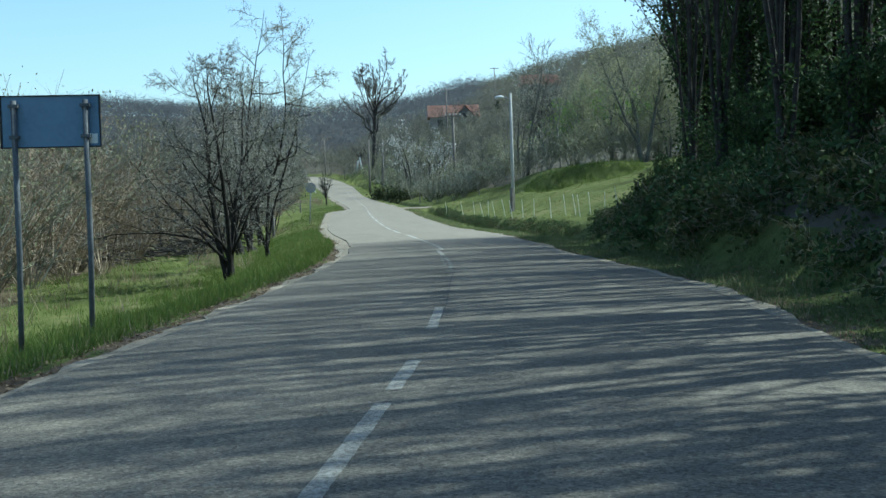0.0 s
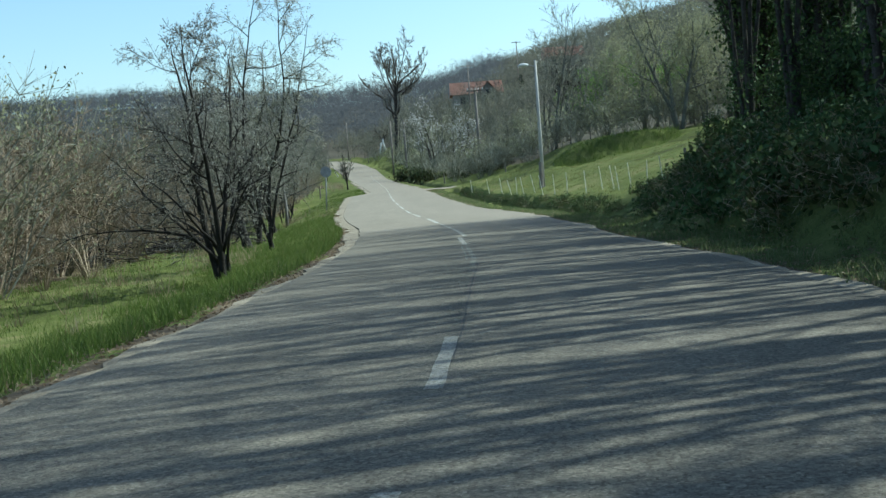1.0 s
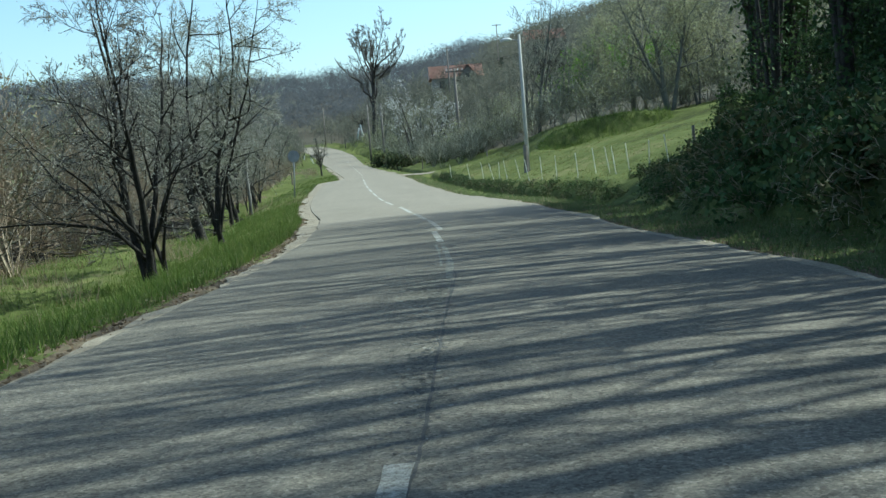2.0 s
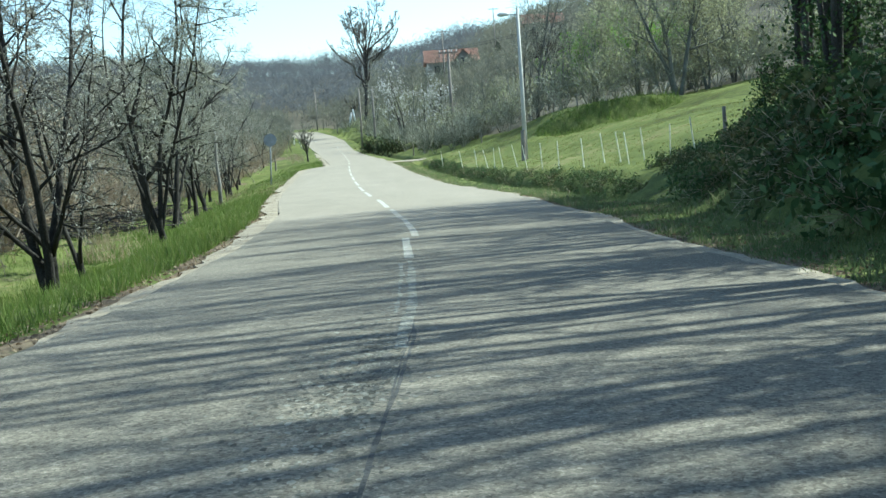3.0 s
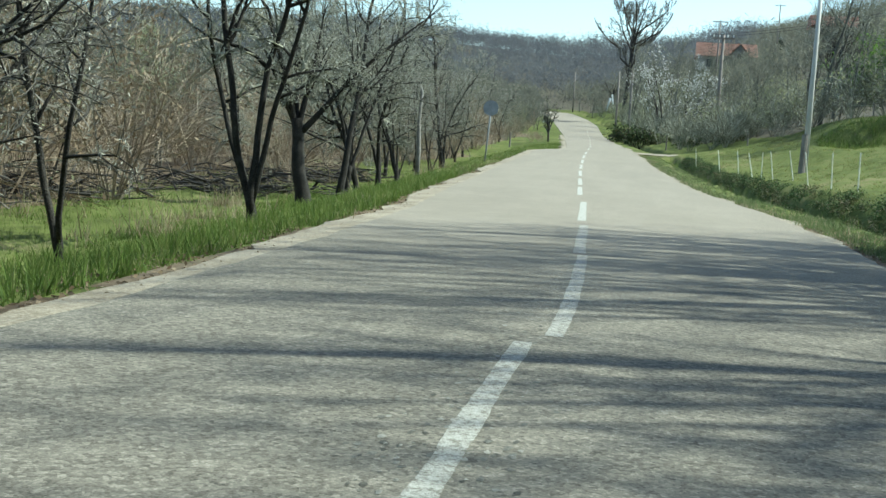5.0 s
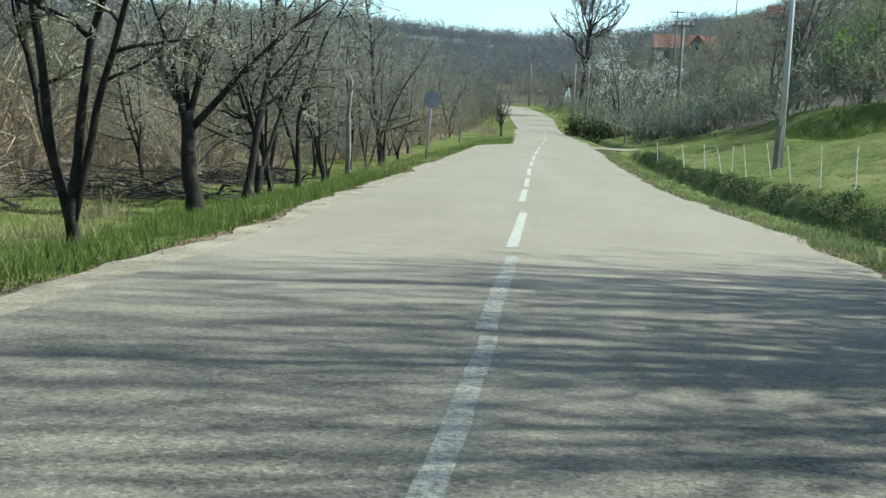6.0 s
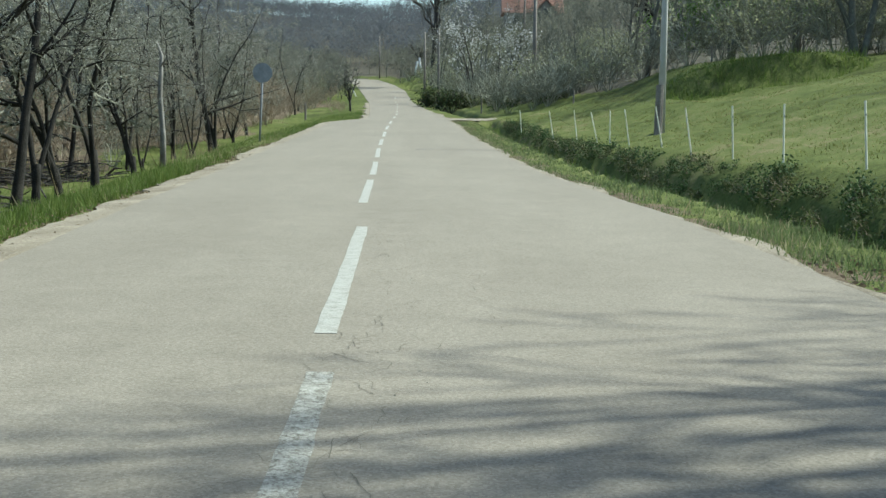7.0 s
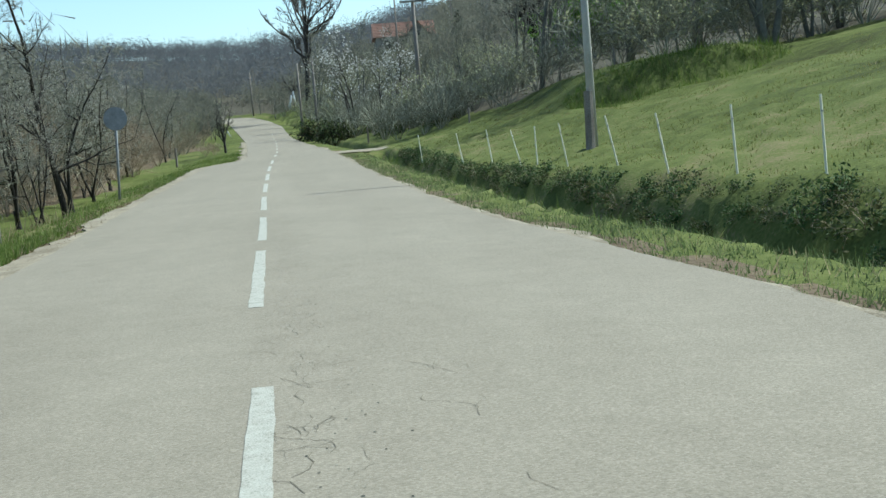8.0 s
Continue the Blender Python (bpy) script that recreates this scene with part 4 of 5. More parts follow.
for i in range(135):
    y = tr.uniform(97, 235)
    x = float(right_edge(y) + 3.5 + tr.random() ** 1.5 * 34)
    bush((under_a, under_b)[int(tr.random() < 0.25)], stand(x, y, tr.uniform(0, 360), tr.uniform(0.8, 1.5)))
for i in range(20):
    x = 13 + i * 1.6 + tr.uniform(-0.4, 0.4)
    bush((under_a, under_b)[i % 2], stand(x, float(93 + 0.05 * x + tr.uniform(-1.5, 4)), tr.uniform(0, 360), tr.uniform(1.1, 1.8)))
for i in range(34):
    y = tr.uniform(99, 128)
    bush(under_a, stand(float(right_edge(y) + 3.4 + tr.random() * 9), y, tr.uniform(0, 360), tr.uniform(0.7, 1.15)))
for i in range(12):
    x = 14.5 + i * 2.0 + tr.uniform(-0.4, 0.4)
    bush((under_b, under_b, under_a)[i % 3], stand(x, float(88.5 + 0.06 * x + tr.uniform(-0.8, 1.8)), tr.uniform(0, 360), tr.uniform(1.0, 1.6)))
for i in range(26):
    y = tr.uniform(112, 232)
    bush((thick_a, under_a)[i % 2], stand(float(left_edge(y) - tr.uniform(3.5, 9)), y, tr.uniform(0, 360), tr.uniform(0.6, 1.0)))
for x, y, size in ((-7.4, 119.0, 0.36), (-8.3, 121.5, 0.42), (-8.0, 124.5, 0.36)):
    copy_thing(thick_a, stand(x, y, 40 * x, size))
mass("thicket", "tangled brown bare thicket beyond the roadside trees", FAR_LEFT)
mass("undergrowth", "bare and budding undergrowth on the wooded slope", FAR_RIGHT)
fresh = shrub(77, 14, 4.2, "bright green leafing bush at the wood edge", stand(19.5, 135.4, 0, 1.3), M_TWIG, "", 2600, M_FRESH, 0.1, thin=0.01)
for x, y, turn, size in ((22.4, 134.2, 100, 1.35), (25.2, 133.0, 220, 1.3), (27.5, 131, 20, 1.2)):
    copy_thing(fresh, stand(x, y, turn, size))


def old_tree(seed, at):
    rng = np.random.default_rng(seed)
    ob = thing("old_tree", "gnarled dark old tree with heavy crooked limbs", "tree", "", at)
    out = grow(rng, 1, 3.4, 0.48, 0.05, (6, 9, 7, 5), (3.2, 0.42, 0.5, 0.5), (0.6, 0.6, 0.45, 0.35, 0.3), (0.06, 0.15, 0.2, 0.24, 0.25), (0.03, 0.07, 0.04, 0.02, 0.0), (0.6, 0.25, 0.2, 0.15), 0.022, ((18, 48), (28, 65), (28, 65), (25, 65)), (0.05, 0), 0.66, bole=0.25)
    plant(ob, out, 3, (8, 6, 4, 3, 3), M_ROWBARK, M_BARK)


def crest_tree(seed, at):
    """A short bushy tree, its stems fanning from a low fork."""
    rng = np.random.default_rng(seed)
    ob = thing("roadside_tree", "short slim grey bare tree beside the road", "tree", "", at)
    out = grow(rng, 1, 1.7, 0.11, 0.04, (7, 9, 6, 4), (2.0, 0.3, 0.5, 0.5), (0.4, 0.4, 0.35, 0.3, 0.25), (0.06, 0.13, 0.2, 0.24, 0.25), (0.02, 0.05, 0.02, 0.0, 0.0), (0.5, 0.25, 0.2, 0.15), 0.008, ((6, 26), (28, 65), (28, 65), (25, 65)), (-0.02, 0), 0.66, bole=0.3)
    plant(ob, out, 3, (7, 5, 4, 3, 3), M_BARK, M_TWIG)


crest_tree(57, stand(-6.6, 118.3))
old_tree(55, stand(18.2, 138.5, 0, 1.0))
dark_bush = shrub(78, 18, 1.9, "dark round bare bush beside the road", stand(0.6, 124, 0, 1.3), M_BARK, "", 1800, M_BRAMBLE, 0.08, thin=0.01, spread=0.9)
copy_thing(dark_bush, stand(-0.6, 132, 90, 1.2))

ever_rng = np.random.default_rng(79)
ever = shrub(79, 9, 2.9, "dense dark ivy-covered bush on the roadside bank", stand(9.2, 39.2, 0, 0.55), M_BARK, "ivy bushes on the bank", 2700, M_IVY, 0.07, name="ivy_bush", spread=0.5, thin=0.008)
for row, (off, step) in enumerate(((5.6, 2.1), (7.6, 2.4))):
    y = 2.0 + row
    while y < 34.5:
        copy_thing(ever, stand(float(right_edge(y) + off + ever_rng.uniform(-0.4, 0.4)), y, ever_rng.uniform(0, 360), ever_rng.uniform(0.8, 1.1)))
        y += step * ever_rng.uniform(0.8, 1.2)

for i in range(9):
    y = 7.0 + 3.2 * i
    copy_thing(ever, stand(float(right_edge(y) + 5.4 + ever_rng.uniform(-0.3, 0.3)), y, ever_rng.uniform(0, 360), ever_rng.uniform(1.25, 1.6)))

blossom = thing("blossom_tree", "small tree in white blossom", "tree", "blossoming trees", stand(4.2, 127))
b_rng = np.random.default_rng(81)
b_out = grow(b_rng, 3, 6.5, 0.09, 0.28, (8, 6, 4), (0.5, 0.5, 0.5), (0.5, 0.35, 0.3, 0.3), (0.1, 0.15, 0.2, 0.2), (0.05, 0.05, 0.03, 0.02), (0.25, 0.2, 0.15), 0.01)
plant(blossom, b_out, 2)
leaves(blossom, b_out, (2, 3), b_rng, 1150, 0.06, M_PETAL, "blossom", 0.12)
copy_thing(blossom, stand(2.5, 140, 130, 1.25))


def bramble(seed, at, mat, label, stems=8, height=1.3, count=560):
    rng = np.random.default_rng(seed)
    ob = thing("bramble_bush", label, "bush", "brambles on the bank", at)
    out = grow(rng, stems, height, 0.012, 1.1, (5, 4), (0.5, 0.5), (0.3, 0.3, 0.3), (0.2, 0.25, 0.25), (-0.06, -0.05, 0), (0.2, 0.15), 0.004, (25, 70))
    Build().limbs(out).part("twig_tangle", M_BROWN_TWIG, ob)
    leaves(ob, out, (0, 1, 2), rng, count, 0.068, mat, "leaves", 0.1)
    return ob


bram_a = bramble(91, stand(6.4, 30), M_BRAMBLE, "dark bramble bush tangled on the roadside bank")
bram_b = bramble(92, stand(6.8, 24), M_IVY, "low mat of dark ivy on the roadside bank", 7, 1.1, 600)
br = np.random.default_rng(93)
for i in range(64):
    y = br.uniform(-2, 40.5)
    d = 1.5 + 3.8 * br.random() ** 1.5 if y < 34 else br.uniform(1.8, 5)
    x = max(float(right_edge(y) + d), float(right_edge(y)) + np.interp(y, [30, 36, 41], [1.6, 2.2, 3.6]) + br.uniform(-0.2, 1.4))
    copy_thing((bram_a, bram_b)[int(br.random() < 0.5)], stand(x, y, br.uniform(0, 360), br.uniform(0.75, 1.2) * (1.0 if y < 31 else 0.6 if y < 34 else 0.42)))
for i in range(26):
    y = br.uniform(28.5, 36.5)
    copy_thing((bram_a, bram_b)[i % 2], stand(float(right_edge(y) + br.uniform(1.75, 4.2)), y, br.uniform(0, 360), br.uniform(0.42, 0.7)))
for i in range(12):
    y = br.uniform(29, 37)
    copy_thing((bram_a, bram_b)[i % 2], stand(float(right_edge(y) + br.uniform(3.2, 6.5)), y, br.uniform(0, 360), br.uniform(0.6, 0.9)))
for i in range(22):
    y = br.uniform(15, 27)
    copy_thing((bram_a, bram_b)[i % 2], stand(float(right_edge(y) + br.uniform(2, 5)), y, br.uniform(0, 360), br.uniform(0.8, 1.2)))
for i in range(34):
    y = br.uniform(33.5, 41)
    copy_thing((bram_a, bram_b)[i % 2], stand(float(right_edge(y) + br.uniform(np.interp(y, [33, 36, 41], [1.9, 2.2, 3.4]), 7.5)), y, br.uniform(0, 360), br.uniform(0.38, 0.7)))
for i in range(44):
    y = br.uniform(3, 27)
    copy_thing((bram_a, bram_b)[i % 2], stand(float(right_edge(y) + 1.7 + 2.4 * br.random()), y, br.uniform(0, 360), br.uniform(0.6, 0.95)))
for i in range(22):
    y = br.uniform(40.0, 45.0)
    copy_thing((bram_a, bram_b)[i % 2], stand(float(right_edge(y) + br.uniform(3.1, 5.8)), y, br.uniform(0, 360), br.uniform(0.3, 0.5)))
for i in range(112):
    y = 41.5 + i * 0.42 + br.uniform(-0.25, 0.25)
    x = float(right_edge(y) + (2.3, 2.6)[i % 2] + br.uniform(-0.12, 0.25))
    copy_thing((bram_a, bram_b)[i // 2 % 2], stand(x, y, br.uniform(0, 360), 0.27 + 0.22 * br.random() ** 1.3, 0.1))
for i in range(16):
    y = 103 + 22 * br.random()
    x = float(np.interp(y, [102, 107, 125], [7.4, 5.8, 3.0])) + br.uniform(-1.1, 1.1)
    copy_thing(bram_a, stand(x, y, br.uniform(0, 360), br.uniform(0.8, 1.2)))

pile = thing("brush_pile", "heap of dead dark branches in the meadow", "brush pile", "", pose(-10.5, 58, gz(-10.5, 58)))
pr = np.random.default_rng(95)
pb = Build()
for i in range(200):
    a, l = pr.uniform(0, 6.28), pr.uniform(0.6, 1.8)
    c = np.array([pr.normal() * 1.7, pr.normal() * 1.0, abs(pr.normal()) * 0.3 + 0.05])
    d = np.array([math.cos(a), math.sin(a), pr.normal() * 0.2]) * l / 2
    line = [c - d, c + pr.normal(size=3) * 0.06, c + d]
    if i < 24:
        Build().tube(line, [0.045, 0.04, 0.02], 6).part("branch", M_BARK, pile)
    else:
        pb.tube(line, [0.02, 0.015, 0.006], 4, False)
tagged(pb.part("deadwood", M_BARK, pile), kind="stuff")
copy_thing(pile, pose(-13, 50, gz(-13, 50), 0, 0, 60))
copy_thing(pile, pose(-9.8, 66, gz(-9.8, 66), 0, 0, 20) @ Matrix.Scale(0.8, 4))


def conifer(at, seed=97):
    rng = np.random.default_rng(seed)
    ob = thing("conifer", "dark green conifer beside the house", "tree", "conifers", at)
    Build().tube([(0, 0, -0.2), (0, 0, 5), (0, 0, 10)], [0.2, 0.14, 0.03], 6).part("trunk", M_BARK, ob)
    c, s = [], []
    for i in range(3800):
        h = rng.random() ** 1.4
        r = (1 - h) ** 0.6 * 4.2 * math.sqrt(rng.random()) * (0.8 + 0.3 * math.sin(h * 60))
        a = rng.uniform(0, 6.28)
        c.append((r * math.cos(a), r * math.sin(a), 0.8 + h * 9.4 - 0.25 * r))
        s.append(0.16)
    v, f = quads(c, s, rng, 0.5)
    part("foliage", v, f, M_NEEDLE, ob)
    return ob


con = conifer(stand(20, 214, 0, 0.55))
for x, y, s in ((22.5, 218, 0.6), (25.5, 216, 0.5)):
    copy_thing(con, stand(x, y, 40 * s, s))

# ---- far woods ----
fr = np.random.default_rng(101)


def woods(label, fx, fy, height, k, breadth, thick, material):
    """Bare trees that nobody could count: a stem, and k twigs each that fan out through a rounded crown."""
    n = len(fx)
    h = height * fr.uniform(0.7, 1.3, n) * (1 + 0.25 * np.sin(fx * 0.07) * np.sin(fy * 0.05))
    root = np.stack([fx, fy, ground(fx, fy)], -1)
    ball = fr.normal(size=(n, k, 3))
    ball *= (fr.random((n, k, 1)) ** 0.45) / np.linalg.norm(ball, axis=-1, keepdims=True)
    half = np.stack([breadth * h, breadth * h, 0.4 * h], -1)[:, None]
    end = root[:, None] + ball * half + np.stack([0 * h, 0 * h, 0.62 * h], -1)[:, None]
    heart = root[:, None] + np.stack([0 * h, 0 * h, 0.4 * h], -1)[:, None]
    out = end - heart
    start = end - out * (0.14 * h[:, None, None] / (np.linalg.norm(out, axis=-1, keepdims=True) + 0.3)) + fr.normal(size=(n, k, 3)) * 0.09 * h[:, None, None]
    start[:, 0], end[:, 0] = root - (0, 0, 0.5), root + np.stack([0 * h, 0 * h, h * 0.8], -1)
    side = np.cross(end - start, fr.normal(size=(n, k, 3)))
    side *= thick * fr.uniform(0.7, 1.7, (n, k, 1)) / (np.linalg.norm(side, axis=-1, keepdims=True) + 1e-9)
    tri = np.stack([start - side, start + side, end], 2).reshape(-1, 3)
    tagged(part("woodland", tri, np.arange(len(tri)).reshape(-1, 3).tolist(), material), label, "woodland", kind="stuff")


fy = 232 + 290 * fr.random(8600) ** 0.85
fx = fy * fr.uniform(-0.56, 0.5, len(fy))
keep = ((fx > right_edge(np.minimum(fy, 262)) + 5) | (fx < left_edge(np.minimum(fy, 262)) - 5) | (fy > 285)) & (np.hypot(fx - 13, fy - 240) > 12) & (np.hypot(fx - 32, fy - 250) > 10)
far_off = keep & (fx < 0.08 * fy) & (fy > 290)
woods("bare leafless woodland covering the distant hills", fx[far_off], fy[far_off], 7.0, 50, 0.5, 0.06, M_HAZE_FOREST)
nearer = keep & ~far_off
woods("bare brown-grey woodland on the hillside", fx[nearer], fy[nearer], 6.2, 50, 0.5, 0.055, M_MIDWOOD)
my = fr.uniform(88, 250, 1500)
mx = left_edge(my) - 9 - fr.random(1500) * 0.5 * my
woods("bare brown-grey woodland on the valley floor", mx, my, 6.0, 60, 0.4, 0.036, M_MIDWOOD)
my = fr.uniform(165, 285, 420)
mx = left_edge(my) - 2.5 - 7 * fr.random(420)
woods("bare brown-grey woodland beside the road beyond the crest", mx, my, 4.2, 60, 0.4, 0.036, M_MIDWOOD)
mx, my = fr.uniform(6, 110, 800), fr.uniform(150, 250, 800)
keep = (mx > right_edge(my) + 14) & (np.hypot(mx - 13, my - 238) > 14)
woods("bare brown-grey woodland above the pasture", mx[keep], my[keep], 5.4, 60, 0.4, 0.036, M_MIDWOOD)

# ---- grass ----
def grass(name, rng, spots, height, width, material, label):
    p = np.asarray(spots, float)
    n = len(p)
    a = rng.uniform(0, 6.283, n)
    hh = height * (0.35 + 2.0 * rng.random(n) ** 2.8) * (1 + 0.45 * np.sin(p[:, 0] * 2.3 + 1.7 * np.sin(p[:, 1] * 1.1)) * np.sin(p[:, 1] * 1.9 + p[:, 0]))
    w = width * rng.uniform(0.6, 1.5, n)
    side = np.stack([np.cos(a) * w, np.sin(a) * w, 0 * a], -1)
    bend = np.stack([rng.normal(size=n) * hh * 0.35, rng.normal(size=n) * hh * 0.35, hh], -1)
    v = np.stack([p - side, p + side, p + bend], 1).reshape(-1, 3)
    ob = part(name, v, np.arange(3 * n).reshape(-1, 3).tolist(), material)
    return tagged(ob, label, "grass", kind="stuff")


gr = np.random.default_rng(111)


def scatter(n, y0, y1, edge, d0, d1, sign, power=1.0, clump=0.0):
    y = gr.uniform(y0, y1, n)
    d = d0 + (d1 - d0) * gr.random(n) ** power
    if clump:
        cy, cd = gr.uniform(y0, y1, n // 14 + 1), d0 + (d1 - d0) * gr.random(n // 14 + 1) ** power
        i = gr.integers(0, len(cy), n)
        y, d = cy[i] + gr.normal(size=n) * clump, np.maximum(cd[i] + gr.normal(size=n) * clump, d0)
    x = edge(y) + sign * d
    return np.stack([x, y, ground(x, y) - 0.01], -1)


grass("grass", gr, np.concatenate([scatter(95000, 5, 62, left_edge, 0.55, 5, -1, 1.2), scatter(26000, 5, 62, left_edge, 0.5, 3.5, -1, 1.0, 0.09), scatter(26000, 20, 75, left_edge, 4, 11, -1), scatter(20000, 60, 110, left_edge, 0.4, 4, -1)]), 0.1, 0.0075, M_GRASS, "lush green grass on the left verge and meadow")
grass("grass", gr, np.concatenate([scatter(50000, 5, 48, right_edge, 0.2, 1.9, 1), scatter(30000, 44, 92, right_edge, 0.08, 2.1, 1), scatter(16000, 5, 80, right_edge, 0.12, 1.9, 1, 1.0, 0.07)]), 0.05, 0.0075, M_VERGE, "short green grass on the right verge")
grass("grass", gr, np.concatenate([scatter(60000, 44, 96, right_edge, 2.5, 16, 1), scatter(20000, 44, 96, right_edge, 2.6, 20, 1, 1.0, 0.3)]), 0.03, 0.01, M_PASTURE, "cropped green pasture grass on the slope")
mound = np.array([[-7.0, 47.0], [-8.4, 52.0], [-6.2, 43.5], [-7.0, 72.0]])[gr.integers(0, 4, 1100)] + gr.normal(size=(1100, 2)) * 0.35
mound = np.c_[mound, ground(mound[:, 0], mound[:, 1])]
grass("dry_grass", gr, scatter(4200, 45, 92, right_edge, 3.6, 16, 1, 1.0, 0.5), 0.035, 0.0045, M_DRY, "withered brown patches in the pasture")
grass("dry_grass", gr, np.concatenate([scatter(2600, 8, 80, left_edge, 0.35, 3.2, -1, 1.2, 0.12), scatter(1500, 8, 90, right_edge, 0.25, 1.5, 1, 1.2, 0.1)]), 0.09, 0.006, M_DRY, "withered stalks among the verge grass")
grass("dry_grass", gr, np.concatenate([mound, scatter(1800, 8, 70, left_edge, 2.5, 9, -1, 0.8, 0.13), scatter(1600, 20, 70, left_edge, 8, 12, -1, 1.0, 0.2)]), 0.32, 0.01, M_DRY, "tufts of dry straw-coloured grass")

tx = 9.5 + 9 * gr.random(4500)
ty = 84.3 + 0.15 * (tx - 13) + gr.normal(size=4500) * 0.7
grass("grass", gr, np.concatenate([np.stack([tx, ty, ground(tx, ty)], -1), scatter(2500, 42, 88, right_edge, 1.45, 1.7, 1, 1.0, 0.06)]), 0.2, 0.014, M_GRASS, "long lush grass on the terrace bank and the ditch")
lit_rng = np.random.default_rng(131)
lp = scatter(9000, 5, 70, left_edge, 0.15, 1.3, -1, 1.4)
lp2 = scatter(4000, 5, 45, right_edge, 0.15, 1.6, 1, 1.2)
lv, lf = quads(np.concatenate([lp, lp2]) + (0, 0, 0.025), lit_rng.uniform(0.012, 0.035, 13000), lit_rng, 0.75)
tagged(part("leaf_litter", lv, lf, M_DRYLEAF), "dry brown leaf litter along the verge", "leaf litter", kind="stuff")

# ---- sign with two posts ----
sign = thing("direction_sign", "back of a grey-blue rectangular road sign on two posts", "road sign", "", pose(-4.25, 15.6, gz(-4.25, 15.6), 0, 0, 4))
zb, zt = 2.12 - gz(-4.25, 15.6), 2.74 - gz(-4.25, 15.6)
Build().box((-0.59, -0.015, zb), (0.59, 0.015, zt), bevel=0.01).part("panel", M_SIGNBACK, sign, "blue-grey sheet metal back")
rim = Build()
for lo, hi in (((-0.605, -0.03, zb - 0.015), (0.605, 0.03, zb - 0.001)), ((-0.605, -0.03, zt + 0.001), (0.605, 0.03, zt + 0.015)), ((-0.605, -0.03, zb), (-0.592, 0.03, zt)), ((0.592, -0.03, zb), (0.605, 0.03, zt))):
    rim.box(lo, hi)
rim.part("rim", M_BLACK, sign)
for x in (-0.43, 0.43):
    Build().tube([(x - 0.03, -0.055, -0.3), (x, -0.055, 1.2), (x, -0.055, zt - 0.05)], [0.036, 0.036, 0.036], 10).part("post", M_POST, sign, "", True)
    for z in (zb + 0.12, zt - 0.12):
        Build().box((x - 0.06, -0.1, z - 0.02), (x + 0.06, -0.016, z + 0.02)).part("clamp", M_POST, sign)
Build().box((0.46, -0.022, zb + 0.03), (0.56, -0.017, zb + 0.15)).part("sticker", M_WHITE, sign, "small white sticker")

# ---- poles ----
def street_lamp(x, y, top, label):
    z = gz(x, y)
    ob = thing("street_lamp", label, "street lamp", "", pose(x, y, z))
    hgt = top - z
    Build().tube([(0, 0, -0.4), (0, 0, hgt * 0.5), (0, 0, hgt)], [0.11, 0.088, 0.062], 10).part("pole", M_CONCRETE, ob, "pale tapered concrete pole", True)
    Build().tube([(-0.12, -0.16, -0.3), (-0.08, -0.1, 1.35)], [0.12, 0.11], 8).part("stub_post", M_POLEWOOD, ob, "dark wooden stub post")
    Build().tube([(0, 0, hgt - 0.35), (-0.25, -0.05, hgt - 0.25), (-0.5, -0.1, hgt - 0.24)], [0.03, 0.025, 0.025], 6).part("arm", M_GALV, ob)
    head = Build()
    head.tube([(-0.4, -0.08, hgt - 0.24), (-0.55, -0.11, hgt - 0.23), (-0.8, -0.16, hgt - 0.25), (-0.95, -0.19, hgt - 0.28)], [0.05, 0.1, 0.11, 0.04], 8)
    head.part("lamp_head", M_LAMP, ob, "pale grey lamp head", True)
    return ob


street_lamp(7.05, 68.2, 7.55, "concrete street lamp pole in the pasture")


def wood_pole(x, y, top, arm, group, z=None):
    z = gz(x, y) if z is None else z
    ob = thing("utility_pole", "weathered wooden utility pole with a crossarm", "utility pole", group, pose(x, y, z))
    hgt = top - z
    Build().tube([(0, 0, -0.4), (0, 0, hgt * 0.5), (0, 0, hgt)], [0.15, 0.13, 0.1], 8).part("pole", M_POLEWOOD, ob, "", True)
    if arm:
        Build().box((-arm, -0.05, hgt - 0.32), (arm, 0.05, hgt - 0.2), pose(0, -0.12, 0)).part("crossarm", M_POLEWOOD, ob)
        for k in (-0.85, -0.35, 0.35, 0.85):
            Build().tube([(k * arm, -0.12, hgt - 0.2), (k * arm, -0.12, hgt - 0.1), (k * arm, -0.12, hgt - 0.02)], [0.03, 0.05, 0.03], 6).part("insulator", M_WHITE, ob)
    return ob


POLES = "utility poles up the valley"
wood_pole(6.02, 110.9, 9.75, 0.8, POLES)
for x, y, top, arm in ((9.9, 200, 20.9, 1.1), (24, 262, 31.5, 1.0), (-3.2, 175, 11, 0), (-1.0, 150, 9.6, 0), (-14, 250, 15.5, 0), (21, 104, 12.5, 0)):
    wood_pole(x, y, top, arm, POLES)


def wire(a, b, sag, name="overhead_wire"):
    t = np.linspace(0, 1, 15)
    p = np.outer(1 - t, a) + np.outer(t, b)
    p[:, 2] -= 4 * sag * t * (1 - t)
    ob = Build().tube(p, [0.012] * 15, 4).part(name, M_BLACK)
    tagged(ob, "thin dark overhead wire between the poles", "wire", "overhead wires")


for k in (-0.68, 0.68):
    wire((6.02 + k, 110.8, 9.72), (9.9 + k, 199.9, 20.8), 2.0)
    wire((6.02 + k, 110.8, 9.72), (21 + 0.2 * k, 104, 12.4), 0.4)

